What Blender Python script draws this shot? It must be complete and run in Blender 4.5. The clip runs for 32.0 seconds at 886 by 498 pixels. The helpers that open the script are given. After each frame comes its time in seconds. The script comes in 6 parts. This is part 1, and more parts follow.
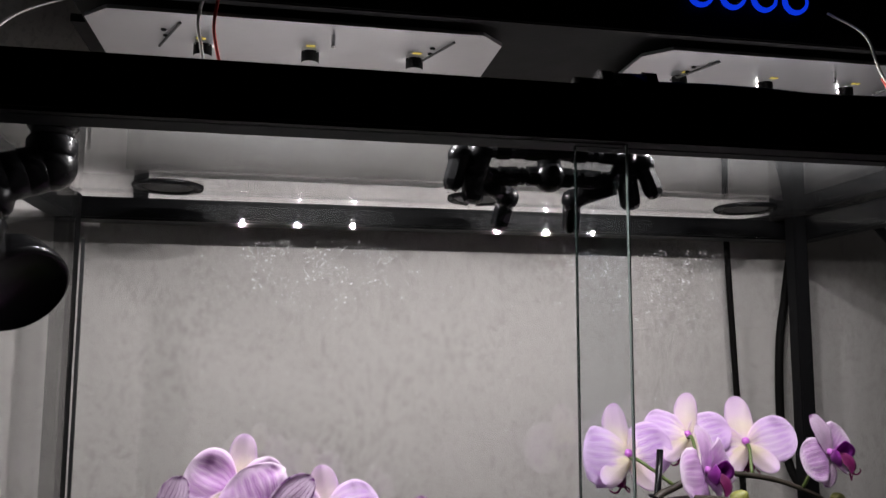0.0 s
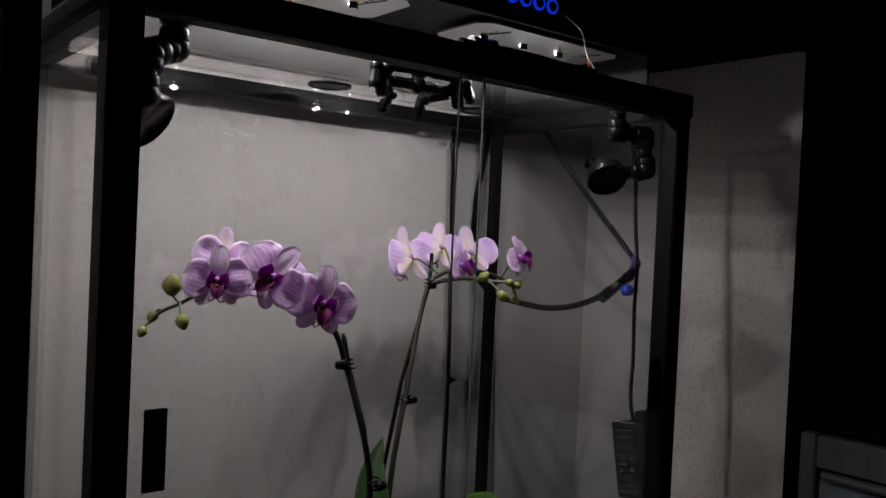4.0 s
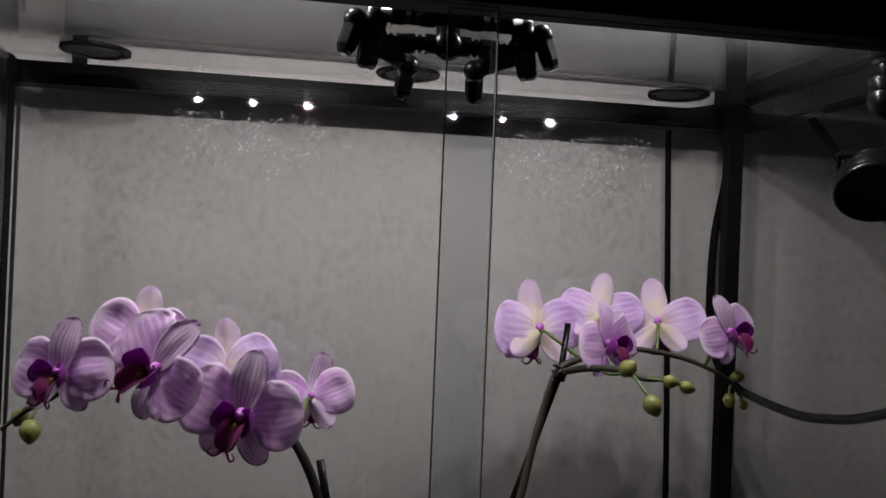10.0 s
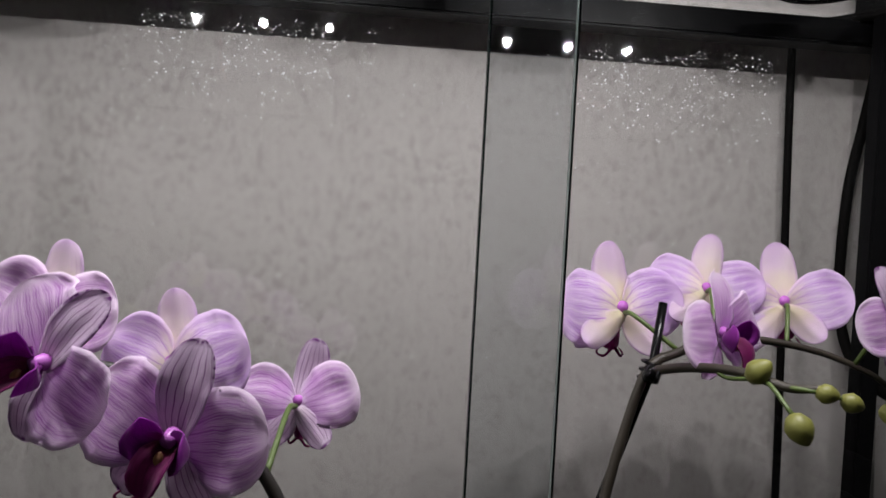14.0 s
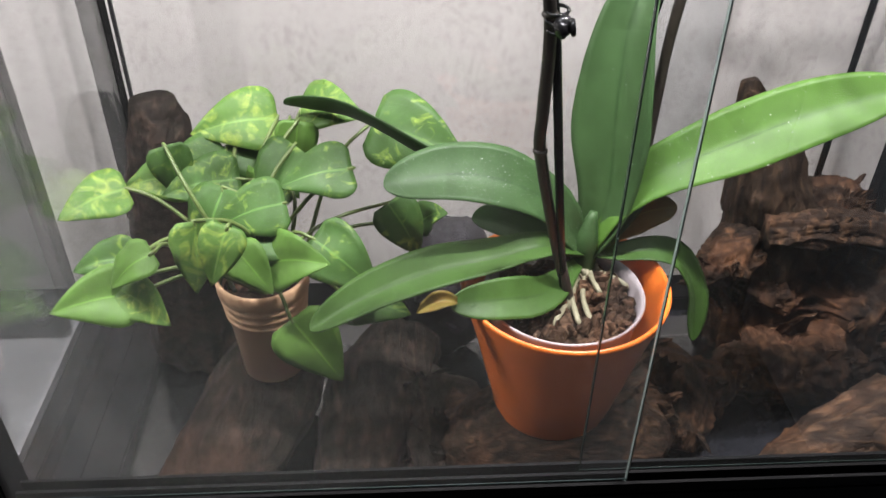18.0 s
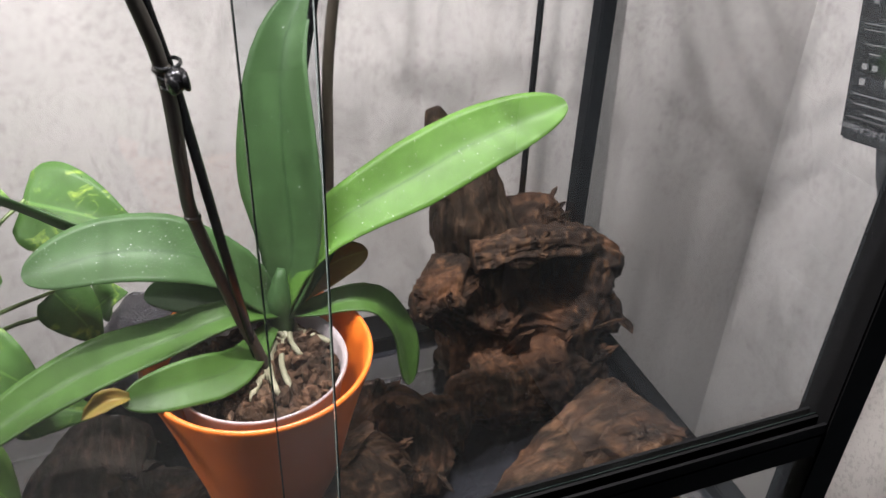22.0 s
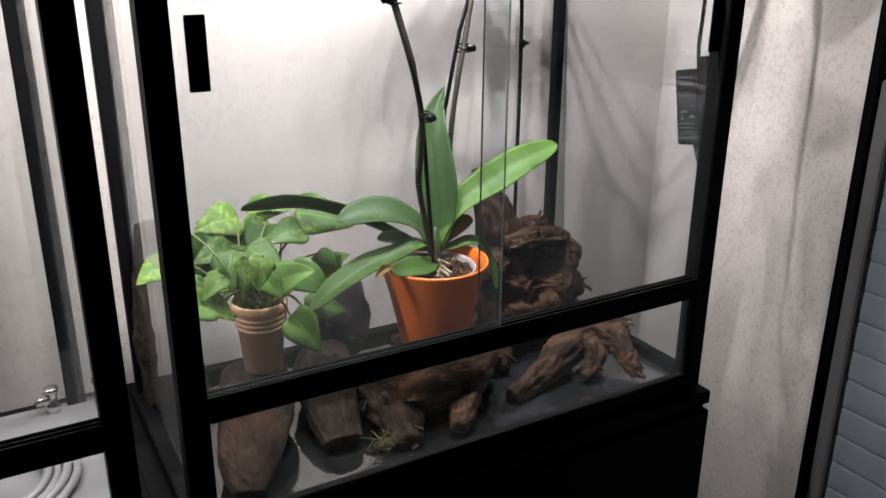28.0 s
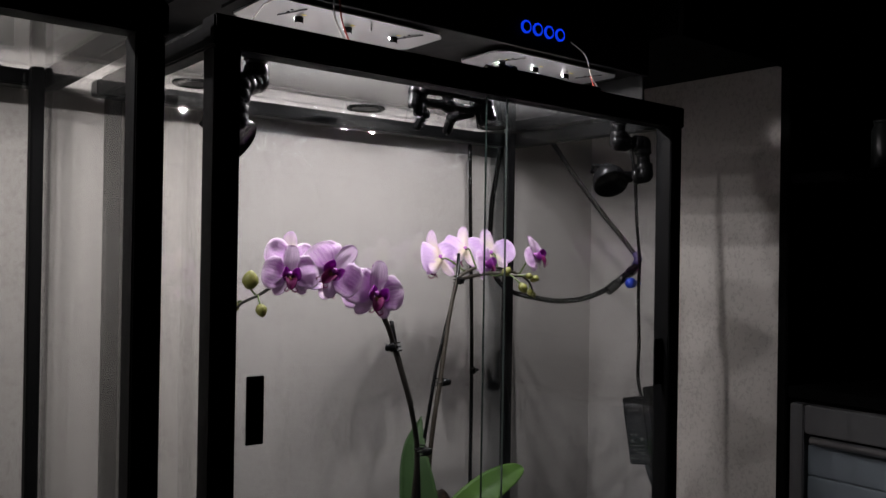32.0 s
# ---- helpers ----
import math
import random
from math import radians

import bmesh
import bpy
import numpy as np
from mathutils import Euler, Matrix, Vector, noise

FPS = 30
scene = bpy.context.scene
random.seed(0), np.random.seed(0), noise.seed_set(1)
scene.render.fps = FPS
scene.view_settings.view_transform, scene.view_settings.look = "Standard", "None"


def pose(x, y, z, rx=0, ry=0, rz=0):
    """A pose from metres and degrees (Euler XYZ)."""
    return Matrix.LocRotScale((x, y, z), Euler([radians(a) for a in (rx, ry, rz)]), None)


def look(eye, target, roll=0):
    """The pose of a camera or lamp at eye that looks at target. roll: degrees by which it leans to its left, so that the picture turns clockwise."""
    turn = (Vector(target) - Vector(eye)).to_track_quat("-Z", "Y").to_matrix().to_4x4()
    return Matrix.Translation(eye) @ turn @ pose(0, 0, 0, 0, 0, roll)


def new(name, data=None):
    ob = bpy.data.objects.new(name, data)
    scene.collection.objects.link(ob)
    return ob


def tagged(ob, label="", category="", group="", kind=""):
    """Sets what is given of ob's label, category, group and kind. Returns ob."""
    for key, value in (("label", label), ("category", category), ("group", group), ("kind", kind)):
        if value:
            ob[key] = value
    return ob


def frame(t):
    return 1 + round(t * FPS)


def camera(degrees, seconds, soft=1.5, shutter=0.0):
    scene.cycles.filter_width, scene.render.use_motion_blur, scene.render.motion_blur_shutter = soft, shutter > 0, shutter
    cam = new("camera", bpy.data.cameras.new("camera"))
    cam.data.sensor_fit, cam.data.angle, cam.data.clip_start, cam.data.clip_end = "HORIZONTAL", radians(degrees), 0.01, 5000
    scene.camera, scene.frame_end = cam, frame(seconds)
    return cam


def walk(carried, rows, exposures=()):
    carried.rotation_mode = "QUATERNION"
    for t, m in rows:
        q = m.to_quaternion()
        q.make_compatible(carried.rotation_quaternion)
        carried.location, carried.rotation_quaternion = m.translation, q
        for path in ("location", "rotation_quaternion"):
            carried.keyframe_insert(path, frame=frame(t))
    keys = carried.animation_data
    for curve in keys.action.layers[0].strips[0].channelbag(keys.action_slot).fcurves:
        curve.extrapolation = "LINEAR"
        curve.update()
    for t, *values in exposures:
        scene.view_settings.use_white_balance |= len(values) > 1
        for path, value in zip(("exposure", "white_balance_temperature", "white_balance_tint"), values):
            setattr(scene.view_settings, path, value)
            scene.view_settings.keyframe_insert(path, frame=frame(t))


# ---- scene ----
cam = camera(56.0, 32.0)
PATH = [
    (0, (0.255, 0.026, 1.553), (0.619, 1.977, 1.798), 0.2),
    (0.5, (0.15, -0.001, 1.536), (0.891, 1.844, 1.748), 0.9),
    (1, (0.074, 0.051, 1.519), (1.063, 1.777, 1.725), 1.5),
    (1.5, (0.014, 0.035, 1.515), (1.17, 1.658, 1.685), 2.2),
    (2, (-0.052, -0.023, 1.509), (1.198, 1.535, 1.606), 2.6),
    (2.5, (-0.104, -0.077, 1.513), (1.167, 1.465, 1.595), 2.1),
    (3, (-0.128, -0.125, 1.506), (1.143, 1.418, 1.520), 2.5),
    (3.5, (-0.147, -0.17, 1.502), (1.122, 1.375, 1.479), 2.8),
    (5.5, (-0.23, -0.453, 1.483), (0.918, 1.183, 1.416), 2.4),
    (6, (-0.243, -0.492, 1.481), (0.899, 1.149, 1.41), 2.6),
    (6.5, (-0.244, -0.511, 1.479), (0.894, 1.131, 1.395), 2.5),
    (7, (-0.231, -0.495, 1.476), (0.909, 1.147, 1.391), 2.4),
    (7.5, (-0.189, -0.438, 1.473), (0.927, 1.219, 1.383), 2.5),
    (8, (-0.114, -0.31, 1.481), (0.929, 1.396, 1.424), 2.0),
    (8.5, (-0.036, -0.211, 1.495), (0.954, 1.526, 1.437), 1.9),
    (9, (0.096, -0.156, 1.512), (0.904, 1.673, 1.472), 1.9),
    (9.5, (0.245, -0.096, 1.509), (0.773, 1.833, 1.515), 2.7),
    (10, (0.34, -0.005, 1.526), (0.67, 1.968, 1.541), 2.3),
    (10.5, (0.401, 0.096, 1.542), (0.56, 2.089, 1.602), 1.7),
    (11, (0.476, 0.14, 1.562), (0.321, 2.13, 1.682), 1.8),
    (11.5, (0.515, 0.174, 1.572), (0.151, 2.136, 1.718), 1.6),
    (12, (0.522, 0.186, 1.579), (0.069, 2.129, 1.723), 2.1),
    (12.5, (0.487, 0.192, 1.587), (0.185, 2.165, 1.715), 2.8),
    (13, (0.428, 0.194, 1.57), (0.469, 2.192, 1.644), 2.3),
    (13.5, (0.395, 0.199, 1.542), (0.587, 2.19, 1.542), 2.7),
    (15.5, (0.357, 0.189, 1.467), (0.59, 2.148, 1.141), 3.7),
    (16, (0.35, 0.163, 1.467), (0.625, 2.083, 0.982), 2.4),
    (16.5, (0.335, 0.151, 1.449), (0.642, 1.998, 0.744), 2.8),
    (17, (0.327, 0.153, 1.415), (0.587, 1.91, 0.496), 2.2),
    (17.5, (0.316, 0.152, 1.39), (0.528, 1.831, 0.325), 2.3),
    (18, (0.31, 0.143, 1.366), (0.405, 1.749, 0.177), 0.8),
    (18.5, (0.313, 0.14, 1.347), (0.427, 1.68, 0.076), 1.0),
    (19, (0.311, 0.14, 1.335), (0.436, 1.622, -0.002), 1.8),
    (19.5, (0.333, 0.145, 1.333), (0.541, 1.624, 0.003), 2.5),
    (20, (0.365, 0.158, 1.328), (0.778, 1.655, 0.068), 3.0),
    (20.5, (0.374, 0.164, 1.329), (0.901, 1.626, 0.07), 2.9),
    (21, (0.38, 0.172, 1.337), (0.959, 1.646, 0.116), 2.7),
    (21.5, (0.382, 0.171, 1.349), (0.98, 1.683, 0.185), 3.1),
    (22, (0.384, 0.175, 1.355), (0.997, 1.723, 0.248), 2.4),
    (22.5, (0.379, 0.174, 1.362), (1.026, 1.747, 0.309), 2.9),
    (23, (0.378, 0.17, 1.369), (1.017, 1.761, 0.34), 3.3),
    (23.5, (0.38, 0.167, 1.38), (1.041, 1.782, 0.403), 4.1),
    (24, (0.377, 0.159, 1.391), (1.034, 1.842, 0.534), 2.9),
    (24.5, (0.344, 0.074, 1.411), (1.016, 1.797, 0.649), 1.9),
    (26.5, (-0.038, -0.166, 1.437), (1.013, 1.484, 1.022), -1.2),
    (27, (-0.05, -0.258, 1.438), (0.933, 1.416, 0.956), -0.5),
    (27.5, (-0.085, -0.306, 1.405), (0.88, 1.329, 0.777), 0.1),
    (28, (-0.109, -0.342, 1.394), (0.831, 1.29, 0.719), 0.4),
    (28.5, (-0.132, -0.356, 1.391), (0.795, 1.278, 0.704), 0.3),
    (29, (-0.181, -0.352, 1.4), (0.847, 1.267, 0.834), 0.9),
    (29.5, (-0.251, -0.335, 1.42), (0.921, 1.235, 1.016), 0.3),
    (30, (-0.289, -0.33, 1.437), (0.968, 1.204, 1.178), 0.4),
    (30.5, (-0.303, -0.34, 1.456), (0.989, 1.18, 1.307), 0.8),
    (31, (-0.308, -0.332, 1.463), (0.977, 1.199, 1.396), 1.1),
    (31.5, (-0.311, -0.329, 1.468), (0.96, 1.216, 1.463), 0.9),
    (32, (-0.309, -0.329, 1.468), (0.95, 1.226, 1.478), 0.9),
]
EXPOSURES = [(0, -1.3), (1, -1.52), (2, -1.5), (3, -1.6), (6, -1.85), (8, -1.65), (9, -1.45), (10, -1.9), (12, -1.85), (13.5, -1.75), (15.5, -1.15), (16, -1.1), (17, -0.1), (17.5, 0.3), (18, 1.35), (18.5, 2.05), (19, 2.72), (19.5, 3.0), (20, 2.55), (21, 2.3), (22, 1.45), (22.5, 1.3), (23, 1.5), (24, 0.85), (24.5, 0.65), (26.5, -0.25), (27, -0.05), (28, 1.15), (29, 0.75), (30, -0.5), (31, -1.6), (32, -1.1)]
walk(cam, [(t, look(eye, target, roll)) for t, eye, target, roll in PATH], EXPOSURES)

# ---- world and light ----
world = bpy.data.worlds.new("night")
world.use_nodes = True
scene.world = world
world.node_tree.nodes["Background"].inputs[0].default_value = (0.75, 0.85, 1.0, 1)
world.node_tree.nodes["Background"].inputs[1].default_value = 0.0015

LED_X = (0.195, 0.266, 0.338, 0.537, 0.607, 0.675)
LED_Y, LED_Z = 0.584, 1.7525
LED_WATTS = 8.0


def led_lamp(x, y, z, watts, name="led_light"):
    data = bpy.data.lights.new(name, "SPOT")
    data.shadow_soft_size, data.spot_size, data.spot_blend = 0.004, radians(178), 0.04
    data.energy, data.color = watts, (1.0, 0.945, 0.955)
    ob = new(name, data)
    ob.matrix_basis = pose(x, y, z)
    return ob


for lx in LED_X:
    led_lamp(lx, LED_Y, LED_Z, LED_WATTS)
for lx in (-0.62, -0.42, -0.20):
    led_lamp(lx, LED_Y, LED_Z, LED_WATTS * 0.8)

# ---- materials ----
TAU = 2 * math.pi


class Nodes:
    """Short-hand for node materials."""

    def __init__(self, name):
        self.mat = bpy.data.materials.new(name)
        self.mat.use_nodes = True
        self.tree = self.mat.node_tree
        self.tree.nodes.clear()
        self.out = self.tree.nodes.new("ShaderNodeOutputMaterial")

    def add(self, kind, **inputs):
        node = self.tree.nodes.new("ShaderNode" + kind)
        for key, value in inputs.items():
            socket = node.inputs[key.replace("_", " ")]
            if isinstance(value, bpy.types.NodeSocket):
                self.tree.links.new(value, socket)
            else:
                socket.default_value = value
        return node

    def math(self, op, a, b=0.5, c=0.5):
        node = self.tree.nodes.new("ShaderNodeMath")
        node.operation = op
        for n, v in enumerate((a, b, c)):
            if isinstance(v, bpy.types.NodeSocket):
                self.tree.links.new(v, node.inputs[n])
            else:
                node.inputs[n].default_value = v
        return node.outputs[0]

    def mix(self, fac, a, b):
        node = self.tree.nodes.new("ShaderNodeMix")
        node.data_type = "RGBA"
        for n, v in ((0, fac), (6, a), (7, b)):
            if isinstance(v, bpy.types.NodeSocket):
                self.tree.links.new(v, node.inputs[n])
            else:
                node.inputs[n].default_value = v if n == 0 else (*v, 1)
        return node.outputs[2]

    def ramp(self, fac, *stops):
        node = self.tree.nodes.new("ShaderNodeValToRGB")
        self.tree.links.new(fac, node.inputs[0])
        while len(node.color_ramp.elements) < len(stops):
            node.color_ramp.elements.new(0.5)
        for e, (p, v) in zip(node.color_ramp.elements, stops):
            e.position, e.color = p, (*v, 1) if isinstance(v, tuple) else (v, v, v, 1)
        return node.outputs[0]

    def where(self, scale=(1, 1, 1), kind="Object"):
        co = self.tree.nodes.new("ShaderNodeTexCoord").outputs[kind]
        m = self.tree.nodes.new("ShaderNodeMapping")
        m.inputs["Scale"].default_value = scale
        self.tree.links.new(co, m.inputs[0])
        return m.outputs[0]

    def noise(self, co, scale, detail=3.0, rough=0.55, dist=0.0):
        return self.add("TexNoise", Vector=co, Scale=scale, Detail=detail, Roughness=rough, Distortion=dist).outputs[0]

    def bump(self, height, strength=0.3, distance=0.002):
        return self.add("Bump", Height=height, Strength=strength, Distance=distance).outputs[0]

    def done(self, shader):
        self.tree.links.new(shader, self.out.inputs[0])
        return self.mat

    def principled(self, **kw):
        return self.done(self.add("BsdfPrincipled", **kw).outputs[0])


def wallpaper():
    n = Nodes("wallpaper")
    co = n.where()
    fleck = n.add("TexNoise", Vector=n.where((1.0, 1.0, 0.75)), Scale=165.0, Detail=3.5, Roughness=0.66, Distortion=0.5).outputs[0]
    patch = n.noise(co, 9.0, 3.0)
    broad = n.noise(co, 2.2, 2.0)
    level = n.math("ADD", fleck, n.math("MULTIPLY", n.math("SUBTRACT", patch, 0.5), 0.18))
    mask = n.ramp(level, (0.50, 0.0), (0.64, 1.0))
    base = n.mix(n.math("MULTIPLY", broad, 0.8), (0.500, 0.475, 0.450), (0.408, 0.388, 0.370))
    col = n.mix(n.math("MULTIPLY", mask, 0.40), base, (0.19, 0.165, 0.155))
    fine = n.noise(co, 420.0, 2.0)
    col = n.mix(n.math("MULTIPLY", fine, 0.22), col, (0.63, 0.59, 0.555))
    nrm = n.bump(n.math("ADD", n.math("MULTIPLY", mask, -0.7), n.math("MULTIPLY", fine, 0.5)), 0.2, 0.0010)
    return n.principled(Base_Color=col, Roughness=0.78, Normal=nrm)


def plain(name, col, rough, metal=0.0, var=0.12, scale=40.0, bump=0.12, dist=0.0006, coat=0.0, spec=0.5):
    n = Nodes(name)
    co = n.where()
    a = n.noise(co, scale, 4.0)
    b = n.noise(co, scale * 9, 3.0)
    dark = tuple(c * (1 - var) for c in col)
    light = tuple(min(1, c * (1 + var)) for c in col)
    c = n.mix(a, dark, light)
    r = n.math("ADD", n.math("MULTIPLY", a, 0.16), rough - 0.08)
    return n.principled(Base_Color=c, Roughness=r, Metallic=metal, Normal=n.bump(b, bump, dist), Coat_Weight=coat, Specular_IOR_Level=spec)


def glass_pane(name, film=0.0, even=False, tint=(0.985, 0.988, 0.985), shine=1.0):
    """Clear pane: lets light straight through, mirrors by angle; film is a fine mist on it."""
    n = Nodes(name)
    facing = n.add("LayerWeight", Blend=0.5).outputs["Facing"]
    fresnel = n.math("ADD", n.math("MULTIPLY", n.math("POWER", facing, 5.0), 0.93 * shine), 0.042 * shine)
    clear = n.add("BsdfTransparent", Color=(*tint, 1)).outputs[0]
    gloss = n.add("BsdfGlossy", Color=(1, 1, 1, 1), Roughness=0.004).outputs[0]
    shader = n.add("MixShader", Fac=fresnel, Shader=clear).outputs[0]
    last = n.tree.nodes[-1]
    n.tree.links.new(gloss, last.inputs[2])
    if film:
        sep = n.add("SeparateXYZ", Vector=n.where())
        low = n.ramp(sep.outputs[2], (0.0, 1.0), (1.0, 0.0))
        ramp_z = n.math("SUBTRACT", sep.outputs[2], 0.30)
        n.tree.links.new(ramp_z, low.node.inputs[0])
        low.node.color_ramp.elements[0].position, low.node.color_ramp.elements[1].position = 0.66, 0.95
        left = n.ramp(sep.outputs[0], (0.08, 1.0), (0.42, 0.22))
        cloud = n.ramp(n.noise(n.where(), 6.0, 4.0), (0.30, 0.45), (0.70, 1.0))
        mist = n.add("BsdfTranslucent", Color=(0.9, 0.93, 0.93, 1)).outputs[0]
        dif = n.add("BsdfDiffuse", Color=(0.9, 0.93, 0.93, 1)).outputs[0]
        two = n.add("MixShader", Fac=0.5).outputs[0]
        node = n.tree.nodes[-1]
        n.tree.links.new(mist, node.inputs[1])
        n.tree.links.new(dif, node.inputs[2])
        fac = n.math("MULTIPLY", cloud, film)
        if not even:
            fac = n.math("MULTIPLY", n.math("MULTIPLY", low, left), fac)
        n.add("MixShader", Fac=fac)
        node = n.tree.nodes[-1]
        n.tree.links.new(shader, node.inputs[1])
        n.tree.links.new(two, node.inputs[2])
        shader = node.outputs[0]
    return n.done(shader)


def emitter(name, col, power):
    n = Nodes(name)
    return n.done(n.add("Emission", Color=(*col, 1), Strength=power).outputs[0])


WALLPAPER = wallpaper()
BLACK = plain("black_powder_coat", (0.0042, 0.0042, 0.0045), 0.6, bump=0.2, spec=0.06)
MATT_BLACK = plain("matt_black_board", (0.0018, 0.0018, 0.0019), 0.85, bump=0.1, spec=0.06)
BLACK_PLASTIC = plain("black_plastic", (0.0035, 0.0035, 0.0038), 0.25, bump=0.12, var=0.2, spec=0.22)
GLOSS_PLASTIC = plain("smoky_clear_plastic", (0.03, 0.03, 0.03), 0.10, bump=0.02, var=0.1, spec=0.6)
BLACK_RUBBER = plain("black_rubber", (0.018, 0.018, 0.019), 0.55)
BLACK_TAPE = plain("black_foam", (0.003, 0.003, 0.003), 0.85, spec=0.1)
GLASS = glass_pane("clear_glass")
GLOSS_BLACK = plain("black_lacquer", (0.0035, 0.0035, 0.004), 0.36, bump=0.05, spec=0.10)
DOOR_GLASS = glass_pane("misted_glass", film=0.058, tint=(0.958, 0.968, 0.980))
TOP_GLASS = glass_pane("top_glass", 0.009, True)
LOW_GLASS = glass_pane("low_front_glass", 0.014, True)
SMOKY_GLASS = glass_pane("smoky_side_glass", 0.0012, True, (0.965, 0.968, 0.968), 0.5)
SIDE_GLASS = glass_pane("side_glass", film=0.04)
EDGE_GLASS = plain("green_glass_edge", (0.012, 0.019, 0.017), 0.2, var=0.2, spec=0.3)
PALE_EDGE = plain("pale_glass_edge", (0.14, 0.172, 0.160), 0.2, var=0.2)
TEAL_EDGE = plain("teal_glass_edge", (0.008, 0.014, 0.0135), 0.5, var=0.3, scale=25, spec=0.1)
# near-black puts the unlit room's darkness into the wall and ceiling colour
UNLIT_DARK = plain("unlit_room_dark", (0.012, 0.012, 0.012), 0.7, spec=0.2)
FLOOR_MAT = plain("dark_floor", (0.03, 0.028, 0.026), 0.5, scale=12)
ALU = plain("brushed_aluminium", (0.42, 0.42, 0.44), 0.36, 0.95, var=0.1, scale=30)
GREY_METAL = plain("grey_shutter_paint", (0.225, 0.262, 0.300), 0.42, 0.25, var=0.1, scale=18)
GREY_FRAME = plain("grey_frame_paint", (0.12, 0.12, 0.125), 0.42, 0.3, var=0.08)
CHROME = plain("chrome", (0.8, 0.8, 0.8), 0.12, 1.0, var=0.03)
LED_CHIP = emitter("led_chip", (1.0, 0.97, 0.93), 400.0)
BLUE_GLOW = emitter("blue_glow", (0.005, 0.05, 1.0), 1.6)

# ---- building helpers ----


def thing(name, at, label, category, group="", kind=""):
    ob = new(name)
    ob.empty_display_size = 0.02
    ob.matrix_basis = Matrix.Translation(at)
    return tagged(ob, label, category, group, kind)


def base_of(ob):
    m = ob.matrix_basis.copy()
    if ob.parent:
        m = base_of(ob.parent) @ ob.matrix_parent_inverse @ m
    return m


def part(name, bm, material, parent=None, label="", smooth=False):
    """Links a bmesh, made in world coordinates, as one mesh object under a thing or a part."""
    bm.normal_update()
    me = bpy.data.meshes.new(name)
    bm.to_mesh(me)
    bm.free()
    if smooth:
        me.polygons.foreach_set("use_smooth", [True] * len(me.polygons))
    me.materials.append(material)
    ob = new(name, me)
    if parent:
        ob.parent = parent
        ob.matrix_parent_inverse = base_of(parent).inverted()
    if label:
        tagged(ob, label)
    return ob


def structure(name, bm, material, label, category, smooth=False):
    return tagged(part(name, bm, material, None, "", smooth), label, category, "", "structure")


def box(x0, x1, y0, y1, z0, z1, bevel=0.0, bm=None):
    b = bmesh.new()
    bmesh.ops.create_cube(b, size=1.0, matrix=Matrix.LocRotScale(((x0 + x1) / 2, (y0 + y1) / 2, (z0 + z1) / 2), None, (abs(x1 - x0), abs(y1 - y0), abs(z1 - z0))))
    if bevel:
        bmesh.ops.bevel(b, geom=b.edges[:], offset=bevel, segments=2, affect="EDGES", clamp_overlap=True)
    return b if bm is None else merge(bm, b)


def merge(bm, other, m=None):
    if m is not None:
        bmesh.ops.transform(other, matrix=m, verts=other.verts[:])
    me = bpy.data.meshes.new("tmp")
    other.to_mesh(me)
    other.free()
    bm.from_mesh(me)
    bpy.data.meshes.remove(me)
    return bm


def curve_points(pts, k=6):
    """A smooth line through the points."""
    p = [Vector(q) for q in pts]
    if len(p) < 3:
        return [p[0].lerp(p[1], i / k) for i in range(k + 1)]
    p = [2 * p[0] - p[1]] + p + [2 * p[-1] - p[-2]]
    out = []
    for a, b, c, d in zip(p, p[1:], p[2:], p[3:]):
        for i in range(k):
            t = i / k
            out.append(0.5 * (2 * b + (c - a) * t + (2 * a - 5 * b + 4 * c - d) * t * t + (3 * b - 3 * c + d - a) * t ** 3))
    out.append(p[-2])
    return out


def tube(pts, rad, n=8, bm=None, cap=True, uneven=0.0, seed=0):
    """A round tube along points; rad is one radius or one per point."""
    bm = bmesh.new() if bm is None else bm
    pts = [Vector(p) for p in pts]
    rads = list(rad) if isinstance(rad, (list, tuple)) else [rad] * len(pts)
    if len(rads) != len(pts):
        rads = [float(np.interp(i / (len(pts) - 1), np.linspace(0, 1, len(rads)), rads)) for i in range(len(pts))]
    side = None
    rings = []
    for i, p in enumerate(pts):
        d = (pts[min(i + 1, len(pts) - 1)] - pts[max(i - 1, 0)]).normalized()
        if side is None:
            side = d.orthogonal().normalized()
        side = (side - d * side.dot(d)).normalized()
        up = d.cross(side)
        ring = []
        for k in range(n):
            a = TAU * k / n
            r = rads[i]
            if uneven:
                r *= 1 + uneven * noise.noise(Vector((math.cos(a) * 1.3 + seed, math.sin(a) * 1.3, i * 0.55)))
            ring.append(bm.verts.new(p + r * (math.cos(a) * side + math.sin(a) * up)))
        rings.append(ring)
    for a, b in zip(rings, rings[1:]):
        for k in range(n):
            bm.faces.new((a[k], a[(k + 1) % n], b[(k + 1) % n], b[k]))
    if cap:
        bm.faces.new(rings[0][::-1])
        bm.faces.new(rings[-1])
    return bm


